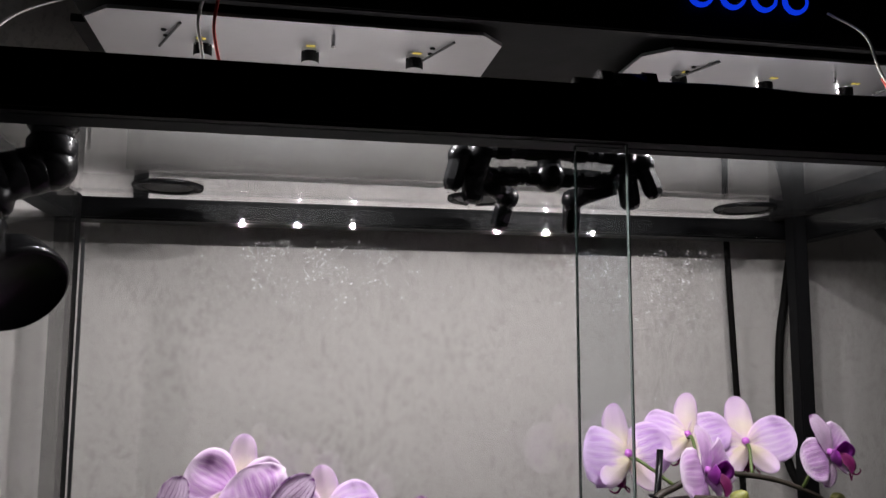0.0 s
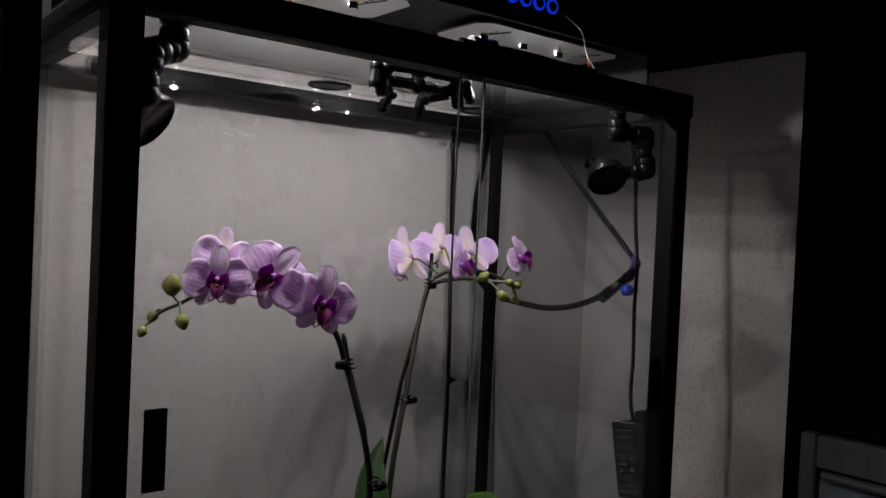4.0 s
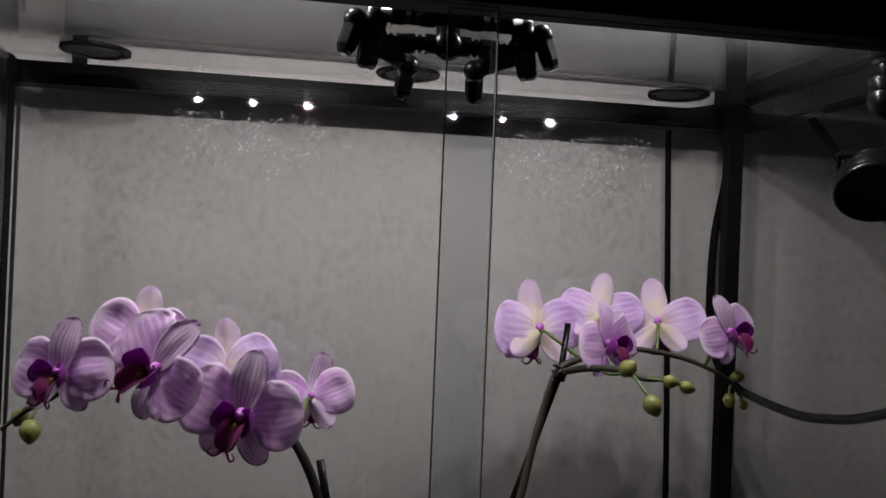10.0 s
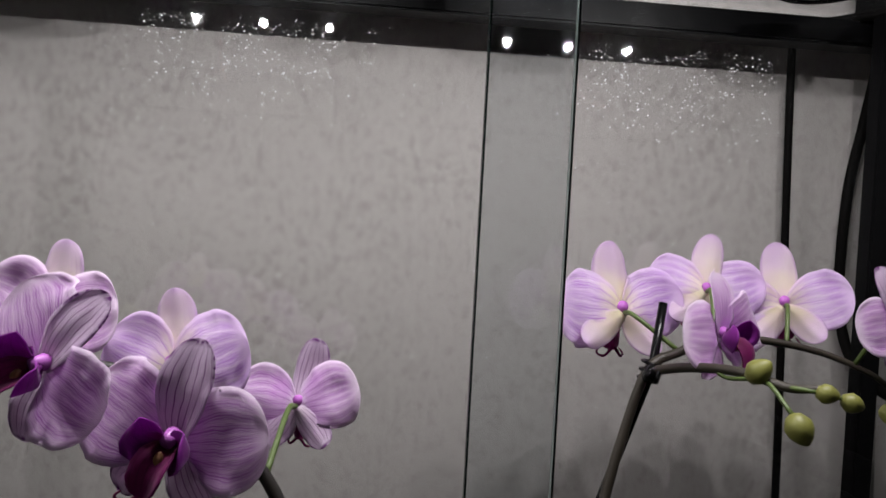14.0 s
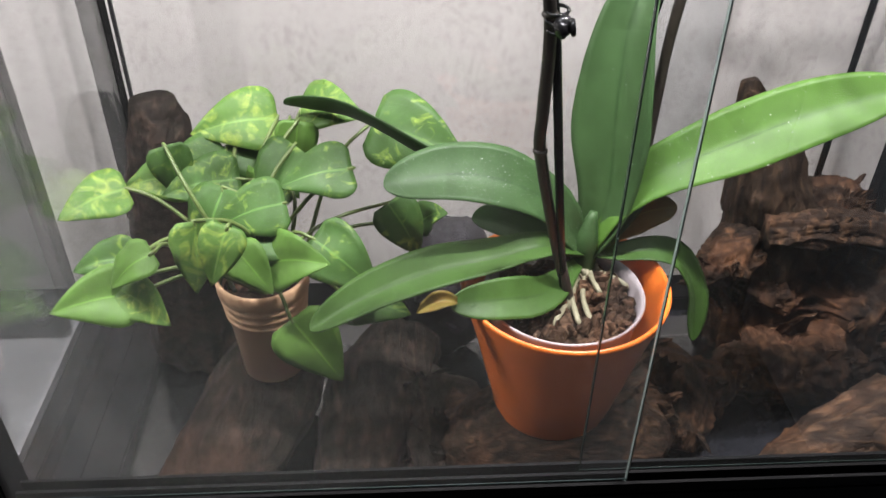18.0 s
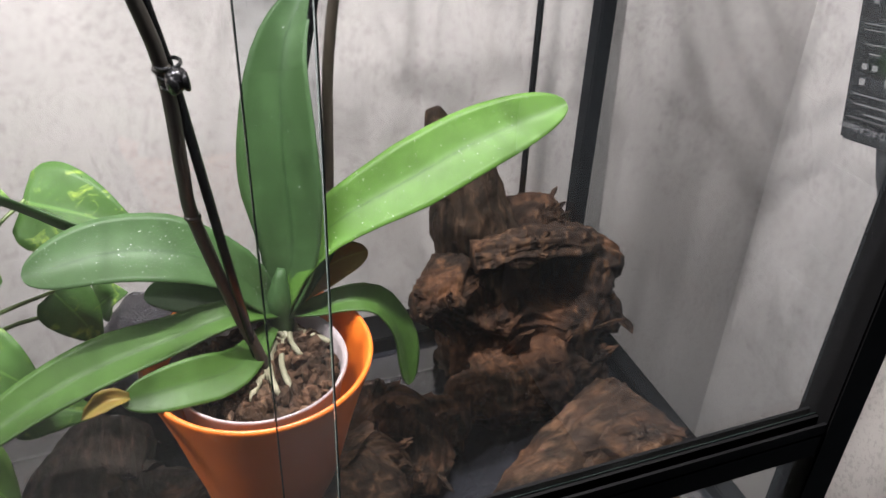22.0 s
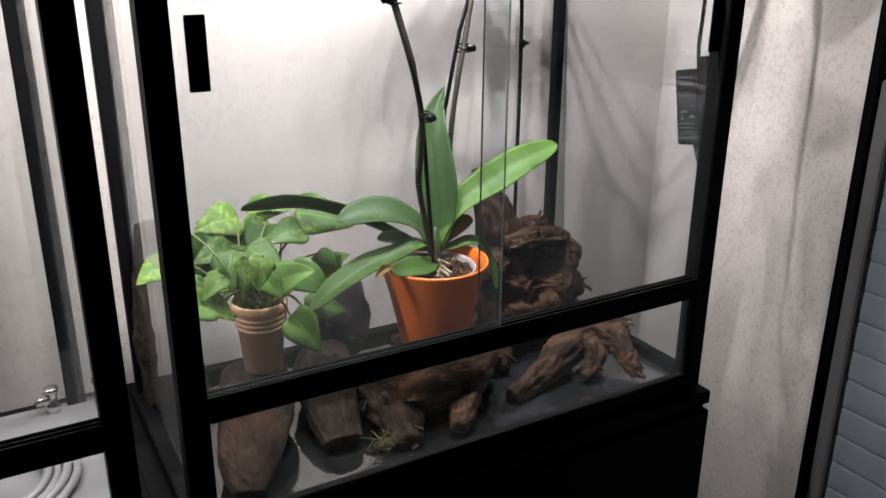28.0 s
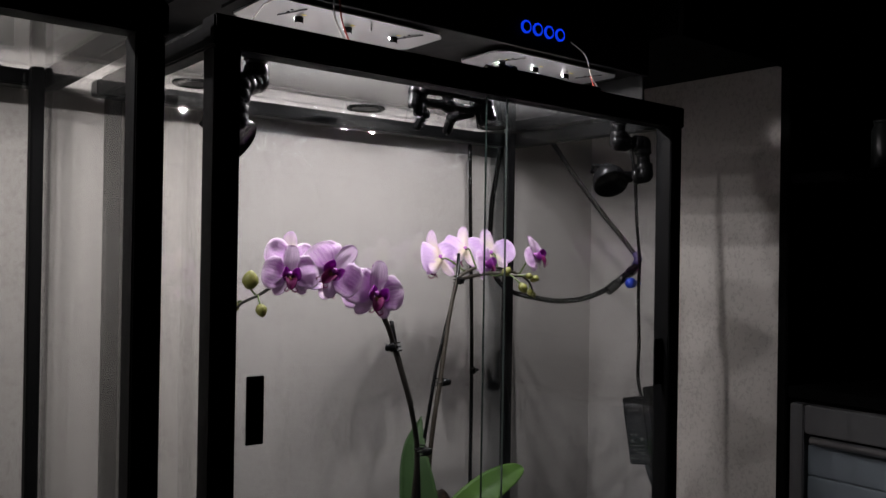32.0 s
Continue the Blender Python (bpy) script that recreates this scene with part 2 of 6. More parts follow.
def lathe(profile, n=32, at=(0, 0, 0), m=None, bm=None):
    """Turns (radius, height) points round z; the profile is open or closed by radius 0."""
    own = bmesh.new()
    rings = []
    for r, z in profile:
        if r < 1e-6:
            rings.append([own.verts.new((0, 0, z))])
        else:
            rings.append([own.verts.new((r * math.cos(TAU * k / n), r * math.sin(TAU * k / n), z)) for k in range(n)])
    for a, b in zip(rings, rings[1:]):
        for k in range(n):
            q = [a[k % len(a)], a[(k + 1) % len(a)], b[(k + 1) % len(b)], b[k % len(b)]]
            q = [v for i, v in enumerate(q) if v not in q[:i]]
            if len(q) > 2:
                own.faces.new(q)
    mat = Matrix.Translation(at) @ (m or Matrix.Identity(4))
    bmesh.ops.transform(own, matrix=mat, verts=own.verts[:])
    return own if bm is None else merge(bm, own)


def rod(a, b, r, n=12, bm=None):
    return tube([a, b], r, n, bm)


def aim(d):
    """A turn that carries z onto d."""
    return Vector(d).normalized().to_track_quat("Z", "Y").to_matrix().to_4x4()


# ---- the room ----
WALL_Y, WALL_X, UNIT_Y, DEEP_X = 0.920, 1.130, 0.456, 1.46
structure("floor", box(-3.15, DEEP_X + 0.15, -2.75, 1.12, -0.1, 0.0), FLOOR_MAT, "dark floor of the unlit room", "floor")
structure("wall_back", box(-3.0, WALL_X + 0.15, WALL_Y, WALL_Y + 0.15, 0.0, 2.5), WALLPAPER, "grey flecked wallpaper on the wall behind the tanks", "wall")
structure("wall_side", box(WALL_X, WALL_X + 0.15, UNIT_Y, WALL_Y, 0.0, 2.5), WALLPAPER, "grey flecked wallpaper on the side wall", "wall")
structure("wall_right", box(DEEP_X, DEEP_X + 0.15, -2.6, UNIT_Y, 0.0, 2.5), UNLIT_DARK, "dark wall behind the shelf unit", "wall")
structure("wall_return", box(WALL_X + 0.15, DEEP_X + 0.15, UNIT_Y, WALL_Y, 0.0, 2.5), UNLIT_DARK, "dark wall return beside the shelf unit", "wall")
structure("wall_left", box(-3.15, -3.0, -2.6, 1.07, 0.0, 2.5), UNLIT_DARK, "dark far wall of the room", "wall")
structure("wall_front", box(-3.15, DEEP_X + 0.15, -2.75, -2.6, 0.0, 2.5), UNLIT_DARK, "dark wall behind the viewer", "wall")
structure("ceiling", box(-3.15, DEEP_X + 0.15, -2.75, 1.12, 2.5, 2.6), UNLIT_DARK, "dark ceiling of the unlit room", "ceiling")

# ---- the terrarium and its neighbour ----
TX0, TX1, TY0, TY1 = 0.038, 0.828, 0.470, 0.862
TZ0, TZ1 = 0.745, 1.707
POST = 0.029
REAR_LEAN = -3.5


def tank(x0, x1, label, door_split):
    """A framed glass tank: posts, rails and panes, open at no side."""
    t = thing("glass_terrarium", ((x0 + x1) / 2, (TY0 + TY1) / 2, TZ0), label, "terrarium", "terrariums side by side")
    for px in (x0, x1 - POST):
        part("front_post", box(px, px + POST, TY0, TY0 + POST, TZ0 + 0.02, TZ1 - 0.033, 0.0015), BLACK, t)
        part("back_post", box(px + (0.006 if px < x1 - 0.1 else -0.010), px + (0.025 if px < x1 - 0.1 else 0.006), 0.829, 0.847, TZ0 + 0.02, 1.6995, 0.0015), BLACK, t)
    part("top_front_rail", box(x0 - 0.002, x1 + 0.002, TY0 - 0.003, TY0 + POST, TZ1 - 0.033, TZ1, 0.002), BLACK, t)
    part("top_back_rail", box(x0, x1, 0.8585, 0.888, 1.678, 1.700, 0.002), GLOSS_BLACK, t)
    for px in (x0, x1 - 0.022):
        part("top_side_rail", box(px, px + 0.022, TY0 + POST, 0.858, TZ1 - 0.032, TZ1 - 0.0072, 0.002), BLACK, t)
    part("door_rail", box(x0 + POST, x1 - POST, TY0 + 0.001, TY0 + 0.022, 0.903, 0.926, 0.0015), BLACK, t)
    for k in range(3):
        y = TY0 + 0.0015 + k * 0.0085
        part("door_track", box(x0 + POST, x1 - POST, y, y + 0.0022, 0.926, 0.935), BLACK, t)
    part("base_front_rail", box(x0, x1, TY0, TY0 + 0.02, TZ0, TZ0 + 0.026, 0.0015), BLACK, t)
    part("base_back_rail", box(x0, x1, TY1 - 0.016, TY1, TZ0, TZ0 + 0.026, 0.0015), BLACK, t)
    for px in (x0, x1 - 0.02):
        part("base_side_rail", box(px, px + 0.02, TY0 + 0.02, TY1 - 0.016, TZ0, TZ0 + 0.026, 0.0015), BLACK, t)
    panes = [
        ("back_pane", (x0 + 0.02, x1 - 0.02, 0.8535, 0.8570, TZ0 + 0.012, TZ1 - 0.008), GLASS),
        ("side_pane", (x0 + 0.022, x0 + 0.0255, TY0 + POST, 0.825, TZ0 + 0.012, TZ1 - 0.0075), SIDE_GLASS),
        ("side_pane", (x1 - 0.0265, x1 - 0.023, TY0 + POST, 0.825, TZ0 + 0.012, TZ1 - 0.0075), SMOKY_GLASS if x1 > 0.5 else SIDE_GLASS),
        ("top_pane", (x0 + 0.003, x1 - 0.003, TY0 + POST + 0.002, 0.858, TZ1 - 0.0068, TZ1 - 0.0028), TOP_GLASS),
        ("low_front_pane", (x0 + POST, x1 - POST, TY0 + 0.008, TY0 + 0.0115, TZ0 + 0.012, 0.9028), LOW_GLASS),
    ]
    for name, b, mat in panes:
        p = part(name, box(*b), mat, t)
        if name == "back_pane":
            top = Matrix.Translation((0, 0.857, TZ1 - 0.012))
            p.matrix_basis = top @ pose(0, 0, 0, REAR_LEAN) @ top.inverted()
    if door_split:
        a, b = door_split
        d1 = part("sliding_door", box(x0 + POST - 0.002, b, TY0 + 0.0046, TY0 + 0.0076, 0.928, TZ1 - 0.033), DOOR_GLASS, t, "misted front glass door")
        d2 = part("sliding_door", box(a, x1 - POST + 0.002, TY0 + 0.0131, TY0 + 0.0161, 0.928, TZ1 - 0.033), DOOR_GLASS, t, "misted rear glass door")
        part("door_edge", box(b, b + 0.0008, TY0 + 0.0046, TY0 + 0.0076, 0.928, TZ1 - 0.033), PALE_EDGE, d1)
        part("door_edge", box(a - 0.0007, a, TY0 + 0.0131, TY0 + 0.0161, 0.928, TZ1 - 0.033), EDGE_GLASS, d2)
        part("bottom_edge", box(x0 + POST, b, TY0 + 0.0044, TY0 + 0.0052, 0.9352, 0.9362), TEAL_EDGE, d1, "dark teal lower glass edge")
        part("bottom_edge", box(a, x1 - POST, TY0 + 0.0129, TY0 + 0.0134, 0.9352, 0.9360), EDGE_GLASS, d2)
        part("door_grip", box(0.080, 0.100, TY0 + 0.0020, TY0 + 0.0045, 1.264, 1.336, 0.0006), BLACK_TAPE, d1, "black foam grip pad on the door glass")
        part("door_grip", box(0.779, 0.799, TY0 + 0.0104, TY0 + 0.0130, 1.266, 1.338, 0.0006), BLACK_TAPE, d2, "black foam grip pad on the door glass")
    else:
        part("sliding_door", box(x0 + POST - 0.002, x1 - POST + 0.002, TY0 + 0.0046, TY0 + 0.0076, 0.928, TZ1 - 0.033), GLASS, t)
    return t


main_tank = tank(TX0, TX1, "black framed glass terrarium with sliding doors holding an orchid", (0.420, 0.448))
left_tank = tank(-0.800, -0.012, "black framed empty glass terrarium beside the orchid one", None)
for cx0, cx1 in ((-0.812, 0.012), (0.014, 0.836)):
    c = thing("base_cabinet", ((cx0 + cx1) / 2, 0.66, 0.0), "matt black cabinet carrying the glass terrarium", "cabinet", "black base cabinets")
    part("body", box(cx0, cx1, 0.462, 0.93, 0.06, 0.722, 0.002), BLACK, c)
    part("top", box(cx0 - 0.002, cx1 + 0.002, 0.452, 0.94, 0.722, 0.7445, 0.002), BLACK, c)
    part("plinth", box(cx0 + 0.01, cx1 - 0.01, 0.50, 0.92, 0.0, 0.06), BLACK, c)
    for dx0, dx1 in ((cx0 + 0.004, (cx0 + cx1) / 2 - 0.002), ((cx0 + cx1) / 2 + 0.002, cx1 - 0.004)):
        part("door", box(dx0, dx1, 0.446, 0.461, 0.07, 0.715, 0.002), BLACK, c)

# ---- the light hood ----


def hood(x0, x1, label, plates):
    h = thing("light_hood", ((x0 + x1) / 2, 0.66, 1.70), label, "light fixture", "light hoods")
    part("front_panel", box(x0, x1, 0.519, 0.527, 1.762, 1.93, 0.001), BLACK, h)
    part("back_panel", box(x0, x1, 0.89, 0.898, 1.735, 1.93, 0.001), BLACK, h)
    part("top_panel", box(x0, x1, 0.519, 0.898, 1.93, 1.938), BLACK, h)
    part("inner_panel", box(x0 + 0.003, x1 - 0.003, 0.645, 0.889, 1.790, 1.796), BLACK, h)
    for px in plates:
        part("end_panel", box(px, px + 0.006, 0.527, 0.89, 1.7055, 1.93, 0.001), BLACK, h)
    return h


main_hood = hood(0.092, 0.805, "black light hood with aluminium led plates above the terrarium", (0.799,))
hood(-0.78, -0.06, "black light hood above the empty terrarium", (-0.78,))
part("hood_foot", box(0.790, 0.804, 0.862, 0.880, TZ1 - 0.0026, 1.7054), MATT_BLACK, main_hood)
part("hood_foot", box(0.100, 0.114, 0.893, 0.8975, 1.7008, 1.7345), MATT_BLACK, main_hood)

# added board and lip: stand in for the shade above the side wall's lit part
board = thing("overhead_board", (0.98, 0.69, 1.822), "matt black board added to keep the side wall's top dark", "shelf board")
part("board", box(0.810, WALL_X - 0.001, 0.470, WALL_Y - 0.001, 1.822, 1.842, 0.001), MATT_BLACK, board)
part("board_lip", box(0.810, WALL_X - 0.001, 0.4585, 0.4695, 1.818, 1.93, 0.001), MATT_BLACK, board)

# ---- the dark unit with the roller shutter ----
UX = 1.100
UD = DEEP_X - 0.002
unit = thing("tall_unit", (1.28, -0.10, 0.0), "tall black open shelf unit with a grey roller shutter", "cabinet")
part("side_panel", box(UX, WALL_X - 0.001, 0.436, 0.4545, 0.0, 2.3, 0.002), MATT_BLACK, unit)
part("inner_side", box(WALL_X, UD - 0.012, 0.440, 0.4545, 0.0, 2.3), MATT_BLACK, unit)
part("back_board", box(UD - 0.011, UD, -0.66, 0.4545, 0.0, 2.3), MATT_BLACK, unit)
part("side_panel", box(UX, UD, -0.68, -0.6605, 0.0, 2.3, 0.002), MATT_BLACK, unit)
for z in (1.222, 1.60, 1.98, 2.28):
    part("shelf", box(UX + 0.004, UD - 0.012, -0.659, 0.4355, z, z + 0.02, 0.001), MATT_BLACK, unit)
part("lower_board", box(UX + 0.012, UX + 0.016, -0.65, 0.4355, 0.0, 1.22), MATT_BLACK, unit)
fr = part("shutter_frame", box(UX - 0.022, UX + 0.002, 0.392, 0.417, 0.10, 1.217, 0.002), GREY_FRAME, unit, "grey metal shutter frame")
part("frame_head", box(UX - 0.022, UX + 0.002, -0.62, 0.391, 1.168, 1.217, 0.002), GREY_FRAME, fr)
part("pull_bar", tube([(UX - 0.020, 0.380, 1.158), (UX - 0.020, -0.6, 1.158)], 0.007, 10), ALU, fr, "bright metal pull bar", True)
slat = bmesh.new()
rows = []
for dx, z in ((0.002, 0.0), (0.010, 0.0002), (0.0116, 0.0014), (0.0122, 0.004), (0.0127, 0.014), (0.0129, 0.026), (0.0127, 0.038), (0.0122, 0.048), (0.0116, 0.0506), (0.010, 0.0518), (0.002, 0.052)):
    rows.append([slat.verts.new((UX - dx, y, z)) for y in (-0.60, 0.388)])
for a, b in zip(rows, rows[1:] + rows[:1]):
    slat.faces.new((a[0], b[0], b[1], a[1]))
slat.faces.new([p[0] for p in rows[::-1]])
slat.faces.new([p[1] for p in rows])
bmesh.ops.recalc_face_normals(slat, faces=slat.faces[:])
sl = part("slat", slat, GREY_METAL, fr, "", True)
for k in range(20):
    o = sl if k == 0 else sl.copy()
    if k:
        scene.collection.objects.link(o)
    o.location = (0, 0, 1.096 - k * 0.0525)

# ---- more materials ----


def leafy(name, base, rib, patch=None, amount=0.5, rough=0.44, veins=0.25):
    """A leaf with a lighter midrib, side veins and, where asked, variegated patches."""
    n = Nodes(name)
    uv = n.where((1, 1, 1), "UV")
    sep = n.add("SeparateXYZ", Vector=uv)
    u, v = sep.outputs[0], sep.outputs[1]
    off = n.math("ABSOLUTE", n.math("SUBTRACT", u, 0.5))
    mid = n.ramp(off, (0.008, 1.0), (0.030, 0.0))
    side = n.math("ABSOLUTE", n.math("SUBTRACT", n.math("FRACT", n.math("MULTIPLY", n.math("ADD", v, n.math("MULTIPLY", off, -0.5)), 11.0)), 0.5))
    lines = n.ramp(side, (0.02, 1.0), (0.16, 0.0))
    co = n.where()
    big = n.noise(co, 22.0, 3.0)
    fine = n.noise(co, 260.0, 3.0)
    col = n.mix(big, tuple(c * 0.72 for c in base), tuple(c * 1.3 for c in base))
    if patch:
        p = n.noise(n.where((1, 1, 1)), 62.0, 4.0, 0.62, 1.6)
        col = n.mix(n.math("MULTIPLY", n.ramp(p, (0.58 - 0.2 * amount, 0.0), (0.76 - 0.2 * amount, 1.0)), 0.8), col, patch)
    col = n.mix(n.math("MULTIPLY", lines, veins), col, rib)
    col = n.mix(n.math("MULTIPLY", mid, 0.7), col, rib)
    speck = n.ramp(n.noise(co, 95.0, 4.0, 0.65), (0.45, 0.0), (0.75, 1.0))
    col = n.mix(n.math("MULTIPLY", speck, 0.25), col, tuple(min(1.0, c * 1.8 + 0.01) for c in base))
    h = n.math("ADD", n.math("MULTIPLY", lines, -4.0 * veins), n.math("MULTIPLY", fine, 0.25))
    r = n.math("ADD", n.math("MULTIPLY", fine, 0.25), rough - 0.1)
    a = n.add("BsdfPrincipled", Base_Color=col, Roughness=r, Specular_IOR_Level=0.20, Normal=n.bump(h, 0.35, 0.0010)).outputs[0]
    b = n.add("BsdfTranslucent", Color=col).outputs[0]
    n.add("MixShader", Fac=0.16)
    mixer = n.tree.nodes[-1]
    n.tree.links.new(a, mixer.inputs[1])
    n.tree.links.new(b, mixer.inputs[2])
    return n.done(mixer.outputs[0])


def petal(name, body, heart, vein, tip, strength, heart_reach=0.45, count=7.0, split=True, rim_dark=0.0, throat=0.0):
    """A thin orchid petal: branching veins fan out from the base and fade before the pale margin."""
    n = Nodes(name)
    uv = n.where((1, 1, 1), "UV")
    sep = n.add("SeparateXYZ", Vector=uv)
    u, v = sep.outputs[0], sep.outputs[1]
    wob = n.math("MULTIPLY", n.math("SUBTRACT", n.noise(n.where(), 110.0, 3.0), 0.5), 0.10)

    def fan(k, lo, hi, width):
        s = n.math("ABSOLUTE", n.math("SUBTRACT", n.math("FRACT", n.math("MULTIPLY", n.math("ADD", u, wob), k)), 0.5))
        line = n.ramp(s, (width * 0.35, 1.0), (width, 0.0))
        return n.math("MULTIPLY", line, n.ramp(v, (lo, 0.0), (lo + 0.10, 1.0))) if lo > 0 else line

    lines = fan(count, 0.0, 1.0, 0.10)
    if split:
        lines = n.math("MAXIMUM", lines, n.math("MULTIPLY", fan(count * 2, 0.28, 1.0, 0.13), 0.9))
        lines = n.math("MAXIMUM", lines, n.math("MULTIPLY", fan(count * 4, 0.50, 1.0, 0.17), 0.7))
    rim = n.math("ABSOLUTE", n.math("SUBTRACT", u, 0.5))
    edge = n.math("MAXIMUM", n.ramp(rim, (0.37, 0.0), (0.49, 1.0)), n.ramp(v, (0.74, 0.0), (0.97, 1.0)))
    lines = n.math("MULTIPLY", lines, n.ramp(edge, (0.25, 1.0), (0.85, 0.06)))
    col = n.mix(n.ramp(v, (0.04, 1.0), (heart_reach, 0.0)), body, heart)
    col = n.mix(n.math("MULTIPLY", n.ramp(v, (0.04, 1.0), (0.17, 0.0)), throat), col, (0.93, 0.84, 0.93))
    blush = n.ramp(n.noise(n.where(), 48.0, 3.0), (0.38, 0.0), (0.68, 1.0))
    col = n.mix(n.math("MULTIPLY", blush, 0.5), col, tip)
    col = n.mix(n.math("MULTIPLY", edge, 0.6), col, tip)
    fade = n.ramp(n.noise(n.where(), 75.0, 2.0), (0.28, 0.5), (0.60, 1.0))
    col = n.mix(n.math("MULTIPLY", n.math("MULTIPLY", lines, fade), strength), col, vein)
    if rim_dark:
        teeth = n.ramp(n.noise(n.where(), 420.0, 2.0), (0.42, 0.25), (0.58, 1.0))
        far = n.math("MAXIMUM", n.ramp(rim, (0.425, 0.0), (0.470, 1.0)), n.ramp(v, (0.915, 0.0), (0.965, 1.0)))
        far = n.math("MULTIPLY", n.math("MULTIPLY", far, teeth), n.ramp(v, (0.40, 0.0), (0.65, 1.0)))
        col = n.mix(n.math("MULTIPLY", far, rim_dark), col, vein)
    h = n.math("ADD", n.math("MULTIPLY", lines, -0.8), n.math("MULTIPLY", n.noise(n.where(), 520.0, 3.0), 1.4))
    a = n.add("BsdfPrincipled", Base_Color=col, Roughness=0.62, Specular_IOR_Level=0.25, Sheen_Weight=0.25, Normal=n.bump(h, 0.22, 0.0005)).outputs[0]
    b = n.add("BsdfTranslucent", Color=col).outputs[0]
    n.add("MixShader", Fac=0.50)
    mixer = n.tree.nodes[-1]
    n.tree.links.new(a, mixer.inputs[1])
    n.tree.links.new(b, mixer.inputs[2])
    return n.done(mixer.outputs[0])


def woody(name, dark, mid, light, stretch=(1, 1, 0.25), rough=0.82):
    """Weathered driftwood: streaked grain, pits and pale worn ridges."""
    n = Nodes(name)
    co = n.where(stretch)
    grain = n.noise(co, 130.0, 6.0, 0.65, 0.6)
    blot = n.noise(n.where(), 26.0, 4.0, 0.6)
    pit = n.add("TexVoronoi", Vector=n.where((1, 1, 0.5)), Scale=95.0).outputs[0]
    col = n.ramp(n.math("ADD", n.math("MULTIPLY", grain, 0.78), n.math("MULTIPLY", blot, 0.27)), (0.38, dark), (0.54, mid), (0.72, light))
    h = n.math("ADD", n.math("MULTIPLY", grain, 1.2), n.math("MULTIPLY", pit, 0.3))
    r = n.math("ADD", n.math("MULTIPLY", blot, -0.5), rough + 0.18)
    rust = n.ramp(n.noise(n.where(), 13.0, 3.0, 0.6), (0.50, 0.0), (0.72, 1.0))
    col = n.mix(n.math("MULTIPLY", rust, n.math("MULTIPLY", grain, 0.8)), col, (light[0] * 1.15, light[1] * 0.85, light[2] * 0.7))
    return n.principled(Base_Color=col, Roughness=r, Specular_IOR_Level=0.15, Normal=n.bump(h, 0.8, 0.004))


def wet_floor():
    """Black floor under a skin of water: still puddles on one side, a beaded film on the other."""
    n = Nodes("wet_black_floor")
    co = n.where()
    across = n.add("SeparateXYZ", Vector=co).outputs[0]
    a = n.noise(co, 11.0, 3.0, 0.55, 0.4)
    spread = n.math("ADD", n.math("MULTIPLY", n.math("SUBTRACT", 0.56, across), 0.9), n.math("SUBTRACT", a, 0.42))
    puddle = n.ramp(spread, (0.0, 0.0), (0.10, 1.0))
    ripple = n.noise(co, 42.0, 2.0, 0.5, 0.8)
    bead = n.add("TexVoronoi", Vector=co, Scale=240.0).outputs[0]
    col = n.mix(puddle, (0.016, 0.017, 0.021), (0.010, 0.0105, 0.011))
    r = n.ramp(puddle, (0.0, 0.22), (1.0, 0.05))
    dry = n.math("SUBTRACT", 1.0, puddle)
    h = n.math("ADD", n.math("MULTIPLY", ripple, 0.45), n.math("MULTIPLY", n.math("MULTIPLY", bead, dry), 0.9))
    return n.principled(Base_Color=col, Roughness=r, Specular_IOR_Level=0.6, Normal=n.bump(h, 0.34, 0.0018), Coat_Weight=1.0, Coat_Roughness=0.05, Coat_IOR=1.95)


def pot_glaze():
    n = Nodes("orange_glaze")
    co = n.where()
    a = n.noise(co, 18.0, 4.0)
    b = n.noise(co, 300.0, 3.0)
    col = n.mix(a, (0.54, 0.112, 0.011), (0.66, 0.150, 0.015))
    return n.principled(Base_Color=col, Roughness=n.math("ADD", n.math("MULTIPLY", a, 0.2), 0.26), Normal=n.bump(b, 0.12, 0.0006), Coat_Weight=0.15)


def water_drop():
    n = Nodes("water_drop")
    return n.principled(Base_Color=(1, 1, 1, 1), Roughness=0.07, IOR=1.33, Transmission_Weight=1.0)


PETAL = petal("lilac_petal", (0.88, 0.66, 0.89), (0.69, 0.27, 0.77), (0.45, 0.12, 0.55), (0.94, 0.85, 0.94), 0.85, 0.62, 9.0, throat=0.8)
SEPAL = petal("striped_sepal", (0.72, 0.56, 0.72), (0.80, 0.68, 0.76), (0.18, 0.02, 0.22), (0.84, 0.72, 0.86), 0.92, 0.40, 7.0, False, 0.95)
PALE = petal("pale_petal", (0.90, 0.76, 0.93), (0.90, 0.85, 0.60), (0.52, 0.20, 0.70), (0.86, 0.66, 0.93), 0.80, 0.42)
CREAM = petal("cream_sepal", (0.90, 0.79, 0.82), (0.84, 0.80, 0.48), (0.52, 0.26, 0.62), (0.86, 0.66, 0.92), 0.40, 0.66, 9.0, False, 0.4)
LIP = petal("magenta_lip", (0.21, 0.007, 0.105), (0.20, 0.03, 0.03), (0.08, 0.003, 0.05), (0.26, 0.01, 0.16), 0.6, 0.40, 6.0, False)
LOBE = petal("violet_lip_lobe", (0.28, 0.015, 0.30), (0.22, 0.01, 0.14), (0.12, 0.004, 0.10), (0.38, 0.04, 0.44), 0.4, 0.5, 6.0, False)
CALLUS = plain("speckled_callus", (0.20, 0.09, 0.035), 0.6, var=0.7, scale=420)
COLUMN = plain("orchid_column", (0.48, 0.13, 0.52), 0.45)
BUD = plain("green_bud", (0.190, 0.190, 0.042), 0.5, var=0.4, scale=90)
BROWN_STEM = plain("brown_orchid_stem", (0.036, 0.029, 0.020), 0.5, var=0.35, scale=70, bump=0.3)
